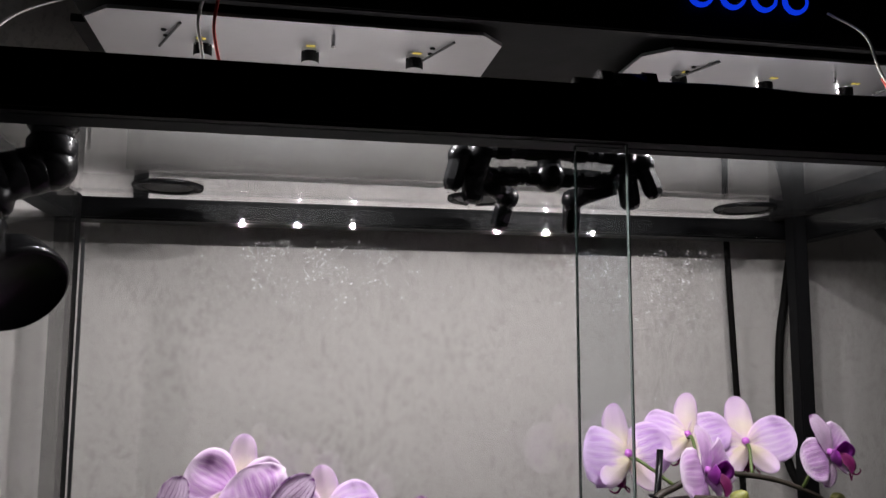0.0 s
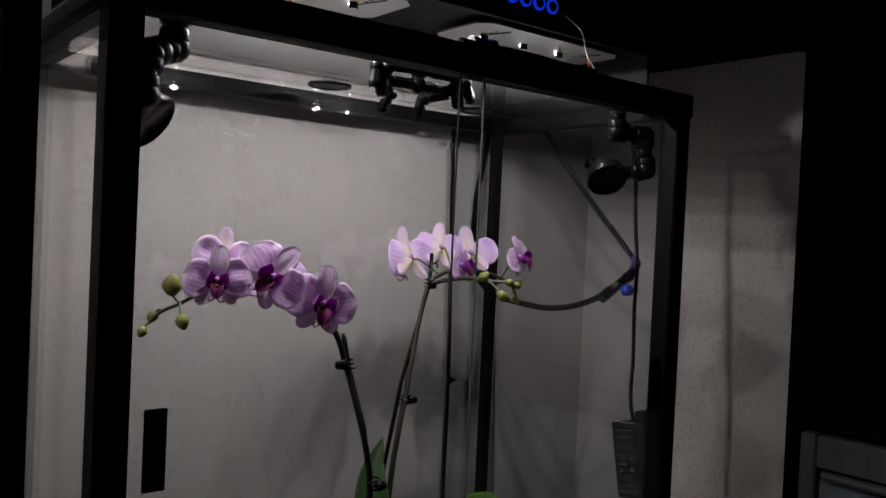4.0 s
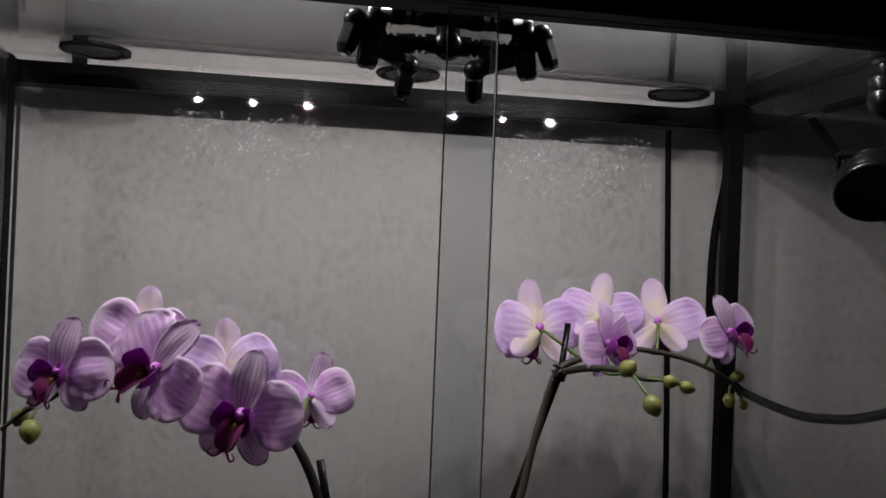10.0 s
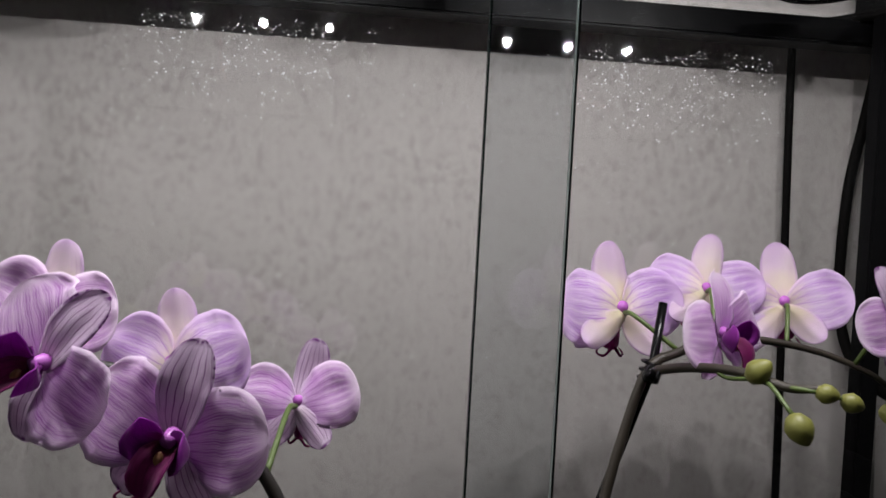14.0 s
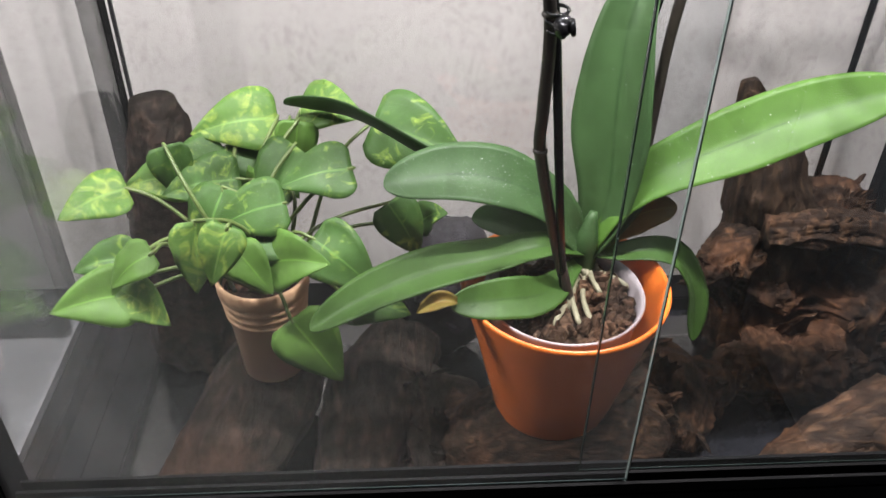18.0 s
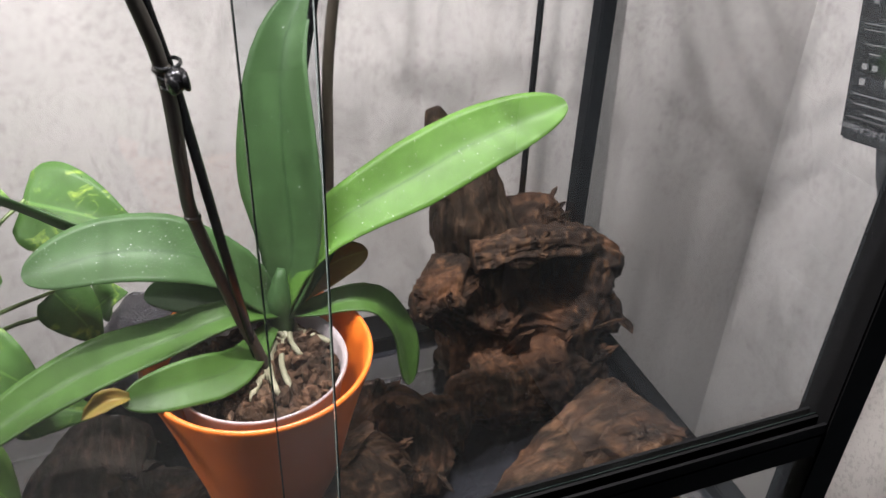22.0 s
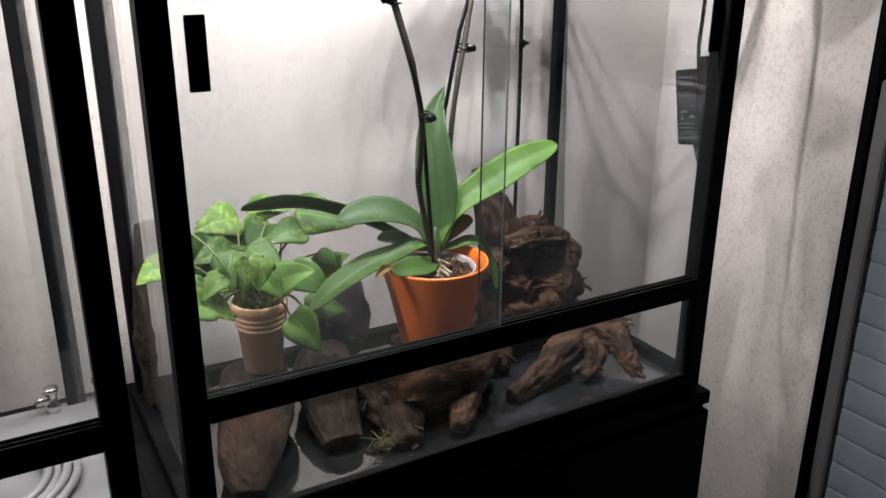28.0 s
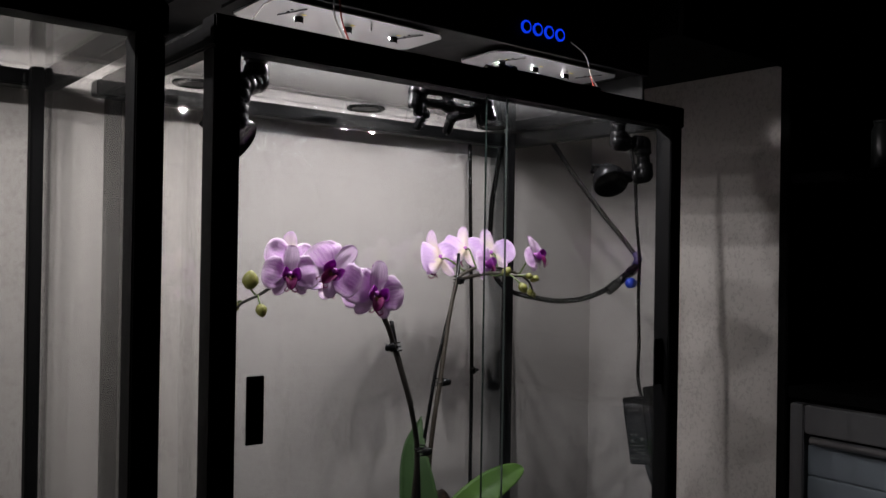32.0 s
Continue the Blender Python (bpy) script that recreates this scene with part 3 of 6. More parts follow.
STEM = plain("orchid_stem", (0.013, 0.010, 0.007), 0.5, var=0.35, scale=70, bump=0.3)
GREEN_STEM = plain("pale_green_stem", (0.085, 0.125, 0.030), 0.45, var=0.25, scale=60)
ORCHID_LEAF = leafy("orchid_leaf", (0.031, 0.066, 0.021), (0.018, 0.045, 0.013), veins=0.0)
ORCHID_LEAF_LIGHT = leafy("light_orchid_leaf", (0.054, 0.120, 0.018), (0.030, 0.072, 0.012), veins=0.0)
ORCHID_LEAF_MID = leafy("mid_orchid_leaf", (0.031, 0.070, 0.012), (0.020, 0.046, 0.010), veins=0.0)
YELLOW_LEAF = leafy("yellowing_leaf", (0.13, 0.095, 0.020), (0.20, 0.20, 0.04), (0.16, 0.08, 0.02), 0.4, veins=0.04)
POTHOS = leafy("pothos_leaf", (0.042, 0.094, 0.021), (0.11, 0.22, 0.05), (0.26, 0.36, 0.06), 0.10, veins=0.05)
POTHOS_GOLD = leafy("variegated_pothos_leaf", (0.068, 0.140, 0.027), (0.16, 0.28, 0.06), (0.25, 0.33, 0.06), 0.45, veins=0.05)
POTHOS_BRIGHT = leafy("bright_pothos_leaf", (0.076, 0.155, 0.028), (0.15, 0.30, 0.05), veins=0.06)
WOOD = woody("driftwood", (0.003, 0.002, 0.0015), (0.019, 0.0105, 0.0062), (0.105, 0.055, 0.027))
WOOD_GREY = woody("grey_driftwood", (0.007, 0.005, 0.004), (0.025, 0.0155, 0.0095), (0.092, 0.058, 0.034), (1, 1, 0.12))
WOOD_TAN = woody("tan_driftwood", (0.005, 0.003, 0.002), (0.026, 0.0148, 0.0088), (0.110, 0.062, 0.033), (0.3, 1, 1))
WOOD_SLAB = woody("bark_slab_brown", (0.005, 0.0035, 0.0025), (0.016, 0.0112, 0.0085), (0.050, 0.033, 0.023), (1, 0.22, 1))
WOOD_DARK = woody("dark_bark", (0.004, 0.003, 0.002), (0.014, 0.0098, 0.0075), (0.048, 0.032, 0.022), (1, 0.2, 1))
ORANGE = pot_glaze()
TERRA = plain("terracotta", (0.56, 0.345, 0.195), 0.62, var=0.14, scale=45, bump=0.25)
LINER = plain("milky_plastic", (0.22, 0.19, 0.19), 0.4, var=0.1)
CHIP = woody("bark_chip", (0.008, 0.005, 0.003), (0.034, 0.019, 0.011), (0.16, 0.10, 0.06), (1, 1, 1))
ROOT = plain("orchid_root", (0.17, 0.16, 0.10), 0.6, var=0.3, scale=120)
MOSS = plain("moss", (0.060, 0.056, 0.018), 0.9, var=0.5, scale=200)
STONE = plain("wet_black_stone", (0.030, 0.028, 0.032), 0.25, var=0.5, scale=60, bump=0.8, dist=0.003)
TANK_FLOOR = wet_floor()
PAD = plain("yellow_solder_pad", (0.75, 0.62, 0.12), 0.4)
DROP = water_drop()
# whitish bodies paint the drops' sparkle; clear water would look dark here
SPARKLE_SPRAY = Nodes("sparkle_white_drop").principled(Base_Color=(0.95, 0.96, 0.97, 1), Roughness=0.14, Specular_IOR_Level=1.0, Transmission_Weight=0.05, IOR=1.33)
BEAD = Nodes("sparkle_leaf_bead").principled(Base_Color=(0.9, 0.96, 0.9, 1), Roughness=0.2, Specular_IOR_Level=1.0, Transmission_Weight=0.62, IOR=1.33)
BLUE_PLASTIC = plain("blue_plastic", (0.01, 0.05, 0.55), 0.35)
PURPLE_PLASTIC = plain("dark_blue_plastic", (0.02, 0.015, 0.09), 0.4)
HOSE = plain("black_hose", (0.0042, 0.0038, 0.0035), 0.6, spec=0.05)
GREY_HOSE = plain("clear_grey_hose", (0.17, 0.175, 0.18), 0.3)
WHITE_WIRE = plain("white_wire", (0.7, 0.66, 0.64), 0.5)
RED_WIRE = plain("red_wire", (0.42, 0.03, 0.02), 0.5)
LABEL_INK = plain("label_print", (0.15, 0.15, 0.15), 0.7, var=0.03, spec=0.1)
GREY_FLOOR = plain("grey_plastic_sheet", (0.16, 0.16, 0.165), 0.35, var=0.25, scale=20)
DARK_GLASS = plain("dark_glassware", (0.010, 0.011, 0.011), 0.3, spec=0.12)

for ob in list(main_tank.children_recursive) + list(left_tank.children_recursive):
    if ob.name.split(".")[0].endswith("pane") or ob.name.startswith("sliding_door"):
        ob.visible_shadow = ob.data.materials[0] in (SMOKY_GLASS, TOP_GLASS)

# ---- shapes for plants and wood ----


def profile(shape, s):
    if shape == "strap":
        return (0.32 + 0.68 * min(1.0, s / 0.55) ** 0.9) * math.sqrt(max(0.0, 1 - max(0.0, (s - 0.5) / 0.5) ** 2.8))
    if shape == "lance":
        return (0.34 + 0.66 * min(1.0, s / 0.38) ** 0.9) * max(0.0, 1 - max(0.0, (s - 0.36) / 0.64) ** 1.9)
    if shape == "heart":
        return max(0.0, math.sin(math.pi * min(1.0, (s * 0.95 + 0.05)) ** 0.56)) ** 0.8 * (1.12 - 0.3 * s)
    w = 0.56 if shape == "round" else 0.52
    if s > w:
        return math.sqrt(max(0.0, 1 - ((s - w) / (1 - w)) ** 2.3))
    return (0.24 if shape == "round" else 0.36) + (0.76 if shape == "round" else 0.64) * math.sin(0.5 * math.pi * s / w) ** (0.8 if shape == "round" else 1.0)


def blade(spine, width, up, shape="strap", fold=0.18, cup=0.0, nu=8, nv=14, thick=0.0009, wave=0.0, seed=0, bm=None, rot=None):
    """A thin blade with two faces along a spine; u runs across it and v along it."""
    own = bmesh.new()
    uvl = own.loops.layers.uv.new("uv")
    pts = curve_points(spine, 8)
    length = [0.0]
    for a, b in zip(pts, pts[1:]):
        length.append(length[-1] + (b - a).length)

    def at(s):
        return Vector([np.interp(s * length[-1], length, [p[k] for p in pts]) for k in range(3)])

    up = Vector(up)
    layers = []
    for sign in (0.5, -0.5):
        grid = []
        for j in range(nv + 1):
            s = math.sin(0.5 * math.pi * j / nv) if shape in ("round", "oval", "strap") else j / nv
            p = at(s)
            d = (at(min(1, s + 0.02)) - at(max(0, s - 0.02))).normalized()
            side = d.cross(up).normalized()
            nrm = side.cross(d)
            w = max(0.004, profile(shape, s)) * width / 2
            row = []
            for i in range(nu + 1):
                u = 2 * i / nu - 1
                lift = fold * abs(u) * w + cup * u * u * w
                lift += wave * w * noise.noise(Vector((u * 1.4 + seed, s * 1.7, seed * 0.7))) + 0.95 * wave * w * abs(u) ** 3 * noise.noise(Vector((u * 2.0 + seed, s * 7.0, seed)))
                row.append((own.verts.new(p + side * (u * w) + nrm * (lift + sign * thick)), (i / nu, s)))
            grid.append(row)
        layers.append(grid)
    def face(q):
        f = own.faces.new([v for v, _ in q])
        for loop, (_, uv) in zip(f.loops, q):
            loop[uvl].uv = uv
    for k, g in enumerate(layers):
        for j in range(nv):
            for i in range(nu):
                q = [g[j][i], g[j][i + 1], g[j + 1][i + 1], g[j + 1][i]]
                face(q if k == 0 else q[::-1])
    a, b = layers
    rim = [(0, i) for i in range(nu)] + [(j, nu) for j in range(nv)] + [(nv, i) for i in range(nu, 0, -1)] + [(j, 0) for j in range(nv, 0, -1)]
    for (j, i), (m, n) in zip(rim, rim[1:] + rim[:1]):
        face([a[m][n], a[j][i], b[j][i], b[m][n]])
    if rot is not None:
        bmesh.ops.transform(own, matrix=rot, verts=own.verts[:])
    return own if bm is None else merge(bm, own)


def ridged(q):
    v, amp = 0.0, 1.0
    for _ in range(4):
        v += amp * (1 - 2.6 * abs(noise.noise(q)) ** 0.8)
        q, amp = q * 2.1, amp * 0.5
    return v / 1.6


def gnarl(spine, rads, seed=0, n=30, k=9, amp=0.35, flat=1.0, freq=30.0, ledge=0.0, caves=(), grit=0.0, slip=0.35, bm=None):
    """A gnarled limb of weathered wood along a spine; flat squeezes it in height."""
    own = bmesh.new()
    pts = curve_points(spine, k)
    side = None
    rings = []
    arc = 0.0
    for i, p in enumerate(pts):
        s = i / (len(pts) - 1)
        arc += (p - pts[max(i - 1, 0)]).length
        r0 = float(np.interp(s, np.linspace(0, 1, len(rads)), rads))
        d = (pts[min(i + 1, len(pts) - 1)] - pts[max(i - 1, 0)]).normalized()
        side = d.orthogonal().normalized() if side is None else (side - d * side.dot(d)).normalized()
        up = d.cross(side)
        ring = []
        for a in range(n):
            o = math.cos(TAU * a / n) * side + math.sin(TAU * a / n) * up
            q = Vector((math.cos(TAU * a / n) * r0, math.sin(TAU * a / n) * r0, arc * 0.30)) * freq + Vector((seed * 7.3, seed * 3.1, seed))
            r = r0 * (1 + amp * ridged(q) * 0.8)
            if ledge:
                w = p + o * r0
                s3 = (w.z * 17 + 1.7 * noise.noise(w * 11 + Vector((seed, 0, 0)))) % 1.0
                r *= 1 + ledge * (s3 ** 1.6 - 0.45) * (0.6 + 0.8 * noise.noise(w * 30))
            off = o * r + d * (slip * r0 * noise.noise(q * 1.7))
            off.z *= flat
            co = p + off
            if grit:
                w = Vector((math.cos(TAU * a / n) * r0, math.sin(TAU * a / n) * r0, arc * 0.16)) * 95 + Vector((seed, 0, 0))
                fibre = sum((1 - 2.4 * abs(noise.noise(w * f))) * g for f, g in ((1.0, 1.0), (2.2, 0.6), (4.7, 0.35)))
                co += o * (grit * 0.8 * fibre)
            for c, cr in caves:
                q = (co - Vector(c)).length / cr
                if q < 1:
                    co += Vector((-0.10, 0.95, -0.15)) * (cr * 0.95 * (1 - q * q))
            ring.append(own.verts.new(co))
        rings.append(ring)
    for a, b in zip(rings, rings[1:]):
        for j in range(n):
            own.faces.new((a[j], a[(j + 1) % n], b[(j + 1) % n], b[j]))
    for ring, rev in ((rings[0], True), (rings[-1], False)):
        c = own.verts.new(sum((v.co for v in ring), Vector()) / n)
        for j in range(n):
            f = (ring[j], ring[(j + 1) % n], c)
            own.faces.new(f[::-1] if rev else f)
    return own if bm is None else merge(bm, own)


def ball(at, r, scale=(1, 1, 1), m=None, sub=2, bm=None):
    own = bmesh.new()
    bmesh.ops.create_icosphere(own, subdivisions=sub, radius=r, matrix=Matrix.Translation(at) @ (m or Matrix.Identity(4)) @ Matrix.Diagonal((*scale, 1)))
    return own if bm is None else merge(bm, own)

# ---- terrarium fittings ----
part("floor_tray", box(TX0 + 0.021, TX1 - 0.021, TY0 + 0.021, TY1 - 0.021, TZ0 + 0.002, 0.757), TANK_FLOOR, main_tank, "wet black floor of the terrarium")
part("floor_tray", box(-0.779, -0.033, TY0 + 0.021, TY1 - 0.021, TZ0 + 0.002, 0.778), GREY_FLOOR, left_tank, "grey floor of the empty terrarium")
for rx in (0.148, 0.432, 0.708):
    g = part("vent_ring", lathe([(0.022, 1.6990), (0.029, 1.6999), (0.0305, 1.6996), (0.0308, 1.6978), (0.0300, 1.6962), (0.0280, 1.6955), (0.0245, 1.6958), (0.022, 1.6968), (0.022, 1.6990)], 48, (rx, 0.788, 0)), BLACK_PLASTIC, main_tank, "black plastic vent ring set into the top glass", True)
    part("vent_mesh", lathe([(0.0, 1.6972), (0.0218, 1.6972), (0.0218, 1.6985), (0.0, 1.6985)], 24, (rx, 0.788, 0)), BLACK_RUBBER, g)
# silicone lines in the corners
for sx in (TX0 + 0.0260, TX1 - 0.0295):
    part("silicone_seam", box(sx, sx + 0.003, 0.8482, 0.8512, TZ0 + 0.03, TZ1 - 0.05), BLACK_RUBBER, main_tank)


def pipe_lamp(base, joints, head, face, head_r, label):
    """A jointed black pipe hanging from the top with a round lamp head."""
    t = thing("jointed_spotlight", base, label, "spotlight", "spotlights inside the terrarium")
    pts = [Vector(p) for p in joints]
    part("collar", lathe([(0.0, 0.0), (0.0135, 0.0), (0.0135, -0.016), (0.0120, -0.019), (0.0120, -0.022), (0.0, -0.022)], 24, base), GLOSS_PLASTIC, t, "shiny clear collar", True)
    for a, b in zip(pts, pts[1:]):
        d = (b - a).normalized()
        part("pipe", rod(a, b, 0.0105, 20), BLACK_PLASTIC, t, "", True)
        for end, sign in ((a, 1), (b, -1)):
            part("sleeve", lathe([(0.0106, 0.004), (0.0136, 0.005), (0.0142, 0.007), (0.0142, 0.0150), (0.0130, 0.0168), (0.0106, 0.0170)], 22, end, aim(d * sign)), BLACK_PLASTIC, t, "", True)
    for p in pts[1:-1]:
        part("elbow", ball(p, 0.0148, sub=3), BLACK_PLASTIC, t, "", True)
    m = aim(face)
    h = part("head", lathe([(0.0, -0.030), (head_r * 0.42, -0.0295), (head_r * 0.50, -0.026), (head_r * 0.74, -0.021), (head_r * 0.94, -0.012), (head_r, -0.003), (head_r, 0.006), (head_r * 0.95, 0.0085), (head_r * 0.90, 0.006), (0.0, 0.0055)], 44, head, m), BLACK_PLASTIC, t, "black domed lamp head with a flat dark face", True)
    part("bezel", lathe([(head_r * 0.98, 0.001), (head_r * 1.05, 0.002), (head_r * 1.05, 0.007), (head_r * 0.94, 0.0095), (head_r * 0.92, 0.006)], 40, head, m), BLACK_PLASTIC, h, "", True)
    for k in range(7):
        r = head_r * (0.50 + 0.065 * k)
        z = -0.0285 + 0.0031 * k
        if k % 2 == 0:
            part("cooling_rib", lathe([(r, z + 0.0024), (r + 0.0020, z + 0.0016), (r + 0.0020, z), (r, z - 0.0006)], 36, head, m), BLACK_PLASTIC, h, "", True)
    clip_m = Matrix.Translation(head) @ m @ pose(0, 0, 0, 0, 0, 90)
    br = bmesh.new()
    for x0, x1, y0, y1 in ((-0.009, 0.009, 0.0215, 0.0245), (-0.009, 0.009, 0.0105, 0.0135), (-0.009, -0.0060, 0.0135, 0.0215), (0.0060, 0.009, 0.0135, 0.0215)):
        box(x0, x1, y0, y1, -0.034, -0.028, 0.0006, br)
    bmesh.ops.transform(br, matrix=clip_m, verts=br.verts[:])
    part("clip_frame", br, BLACK_PLASTIC, h, "square clip with an opening")
    part("rear_cap", lathe([(0.0, -0.038), (0.009, -0.037), (0.0115, -0.033), (0.0115, -0.028), (0.0, -0.028)], 18, head, m), BLACK_PLASTIC, h, "", True)
    part("pivot", rod(pts[-1], Vector(head) - m.to_3x3() @ Vector((0, 0, 0.015)), 0.0092, 14), BLACK_PLASTIC, t, "", True)
    return t


pipe_lamp((0.756, 0.540, 1.7003), [(0.756, 0.540, 1.698), (0.756, 0.540, 1.652), (0.796, 0.524, 1.650), (0.798, 0.520, 1.602), (0.786, 0.536, 1.597)], (0.763, 0.562, 1.590), (-0.30, -0.50, -0.60), 0.0275, "black jointed spotlight hanging from the terrarium's top rail")
pipe_lamp((0.117, 0.538, 1.7003), [(0.117, 0.538, 1.698), (0.117, 0.538, 1.660), (0.090, 0.526, 1.648), (0.084, 0.520, 1.610), (0.088, 0.536, 1.604)], (0.097, 0.550, 1.592), (0.50, -0.50, -0.55), 0.0285, "black jointed spotlight hanging from the terrarium's top rail")

# mist nozzles
mist = thing("mist_nozzle_manifold", (0.433, 0.585, 1.70), "black branched mist nozzle manifold under the top glass", "mist nozzle")


def coupling(a, b, r, parent):
    """A ribbed black coupling between two points."""
    a, b = Vector(a), Vector(b)
    d = b - a
    pts = [a + d * s for s in (0, 0.06, 0.061, 0.34, 0.341, 0.46, 0.461, 0.56, 0.561, 0.66, 0.661, 0.94, 0.941, 1)]
    f = (0.82, 0.82, 1, 1, 0.68, 0.68, 0.9, 0.9, 0.68, 0.68, 1, 1, 0.82, 0.82)
    return part("coupling", tube(pts, [r * k for k in f], 14), BLACK_PLASTIC, parent)


def nozzle(a, b, r, parent):
    a, b = Vector(a), Vector(b)
    n = part("nozzle", tube([a, a.lerp(b, 0.25), a.lerp(b, 0.3), a.lerp(b, 0.85), b], [r * 0.8, r * 0.8, r, r, r * 0.75], 8), BLACK_PLASTIC, parent)
    part("tip", rod(b, b + (b - a).normalized() * 0.002, r * 0.35, 8), CHROME, n)
    return n


part("stub", rod((0.433, 0.585, 1.7003), (0.433, 0.585, 1.672), 0.0085, 16), BLACK_PLASTIC, mist, "", True)
part("hub", ball((0.433, 0.585, 1.672), 0.0115, sub=3), BLACK_PLASTIC, mist, "", True)
for sx in (-1, 1):
    cx = 0.433
    coupling((cx + sx * 0.008, 0.585, 1.672), (cx + sx * 0.032, 0.585, 1.671), 0.0072, mist)
    coupling((cx + sx * 0.030, 0.585, 1.671), (cx + sx * 0.052, 0.583, 1.671), 0.0068, mist)
    coupling((cx + sx * 0.010, 0.570, 1.686), (cx + sx * 0.045, 0.570, 1.686), 0.0065, mist)
    part("elbow", ball((cx + sx * 0.055, 0.582, 1.674), 0.0105, sub=3), BLACK_PLASTIC, mist, "", True)
    part("riser", rod((cx + sx * 0.050, 0.570, 1.690), (cx + sx * 0.056, 0.581, 1.674), 0.0085, 14), BLACK_PLASTIC, mist, "", True)
    nozzle((cx + sx * 0.056, 0.580, 1.674), (cx + sx * 0.058, 0.577, 1.650), 0.0078, mist)
    part("elbow", ball((cx + sx * 0.067, 0.576, 1.682), 0.0085, sub=3), BLACK_PLASTIC, mist, "", True)
    nozzle((cx + sx * 0.066, 0.576, 1.684), (cx + sx * 0.074, 0.571, 1.658), 0.0070, mist)
    part("arm", rod((cx + sx * 0.050, 0.588, 1.668), (cx + sx * 0.026, 0.606, 1.661), 0.0068, 12), BLACK_PLASTIC, mist, "", True)
    part("elbow", ball((cx + sx * 0.025, 0.607, 1.660), 0.0085, sub=3), BLACK_PLASTIC, mist, "", True)
    nozzle((cx + sx * 0.025, 0.608, 1.661), (cx + sx * 0.028, 0.622, 1.640), 0.0072, mist)
mist.location += Vector((0.003, 0, 0.005))
part("crossbar", rod((0.386, 0.570, 1.691), (0.486, 0.570, 1.691), 0.0055, 12), BLACK_PLASTIC, mist, "", True)

# ---- led plates and wiring in the hood ----


def led_plate(x0, x1, leds, parent):
    y0, y1, z = 0.532, 0.640, 1.7565
    b = bmesh.new()
    c = 0.016
    ring = [(x0 + c, y0), (x1 - c, y0), (x1, y0 + c), (x1, y1 - c), (x1 - c, y1), (x0 + c, y1), (x0, y1 - c), (x0, y0 + c)]
    lo = [b.verts.new((x, y, z)) for x, y in ring]
    hi = [b.verts.new((x, y, z + 0.0025)) for x, y in ring]
    b.faces.new(lo[::-1])
    b.faces.new(hi)
    for i in range(8):
        b.faces.new((lo[i], lo[(i + 1) % 8], hi[(i + 1) % 8], hi[i]))
    p = part("led_plate", b, ALU, parent, "bare aluminium plate with led chips")
    for lx in leds:
        chip = part("led_board", box(lx - 0.0045, lx + 0.0045, LED_Y - 0.0045, LED_Y + 0.0045, z - 0.0015, z - 0.0002), ALU, p)
        part("led_chip", lathe([(0.0, 0.0), (0.0052, 0.0), (0.0047, -0.0010), (0.0028, -0.0016), (0.0, -0.0018)], 12, (lx, LED_Y, z - 0.0016)), LED_CHIP, chip, "lit led chip")
        # half cup added on the front side to block the direct view of the chip
        cup = bmesh.new()
        for i in range(10):
            a0, a1 = math.pi * (1.06 + 0.088 * i), math.pi * (1.06 + 0.088 * (i + 1))
            q = [cup.verts.new((lx + r * math.cos(a), LED_Y + r * math.sin(a), zz)) for r, zz in ((0.0058, z - 0.0078), (0.0058, z - 0.0002), (0.0062, z - 0.0002), (0.0062, z - 0.0078)) for a in (a0, a1)]
            for k in range(4):
                m0, m1 = 2 * k, 2 * ((k + 1) % 4)
                cup.faces.new((q[m0], q[m0 + 1], q[m1 + 1], q[m1]))
        part("glare_shield", cup, BLACK, chip, "small black shield added to hide the led from the front")
        part("solder_pad", box(lx - 0.003, lx + 0.003, LED_Y - 0.0145, LED_Y - 0.0115, z - 0.0006, z - 0.0001), PAD, chip, "yellow solder pad")
    for hx in (x0 + 0.045, x1 - 0.045):
        for dy in (0.0, 0.010):
            part("screw_hole", lathe([(0.0, 0.0), (0.0018, 0.0), (0.0018, -0.0006), (0.0, -0.0006)], 10, (hx, 0.560 + dy, z - 0.0001)), BLACK, p)
        part("wire_stub", rod((hx + 0.012, 0.545, z - 0.0008), (hx - 0.006, 0.585, z - 0.0022), 0.0009, 6), BLACK_RUBBER, p)
    part("screw", rod(((x0 + x1) / 2 + 0.02, 0.55, z), ((x0 + x1) / 2 + 0.02, 0.55, z - 0.008), 0.0015, 8), CHROME, p)


led_plate(0.128, 0.392, LED_X[:3], main_hood)
led_plate(0.492, 0.752, LED_X[3:], main_hood)
part("ceiling_sheet", box(0.121, 0.799, 0.528, 0.644, 1.766, 1.770), BLACK, main_hood)
for n in range(4):
    bx = 0.521 + n * 0.0232
    b = part("button", lathe([(0.0, 0.0), (0.0065, 0.0), (0.0065, 0.004), (0.0, 0.004)], 20, (bx, 0.5188, 1.791), pose(0, 0, 0, 90)), BLACK_PLASTIC, main_hood, "round push button with a blue glowing ring", True)
    part("glow_ring", lathe([(0.0066, 0.001), (0.0092, 0.001), (0.0092, 0.0035), (0.0066, 0.0035), (0.0066, 0.001)], 24, (bx, 0.5188, 1.791), pose(0, 0, 0, 90)), BLUE_GLOW, b, "blue glowing ring")


def cable(name, pts, r, mat, label, category, n=8):
    return tagged(part(name, tube(curve_points(pts, 8), r, n), mat, None, "", True), label, category)


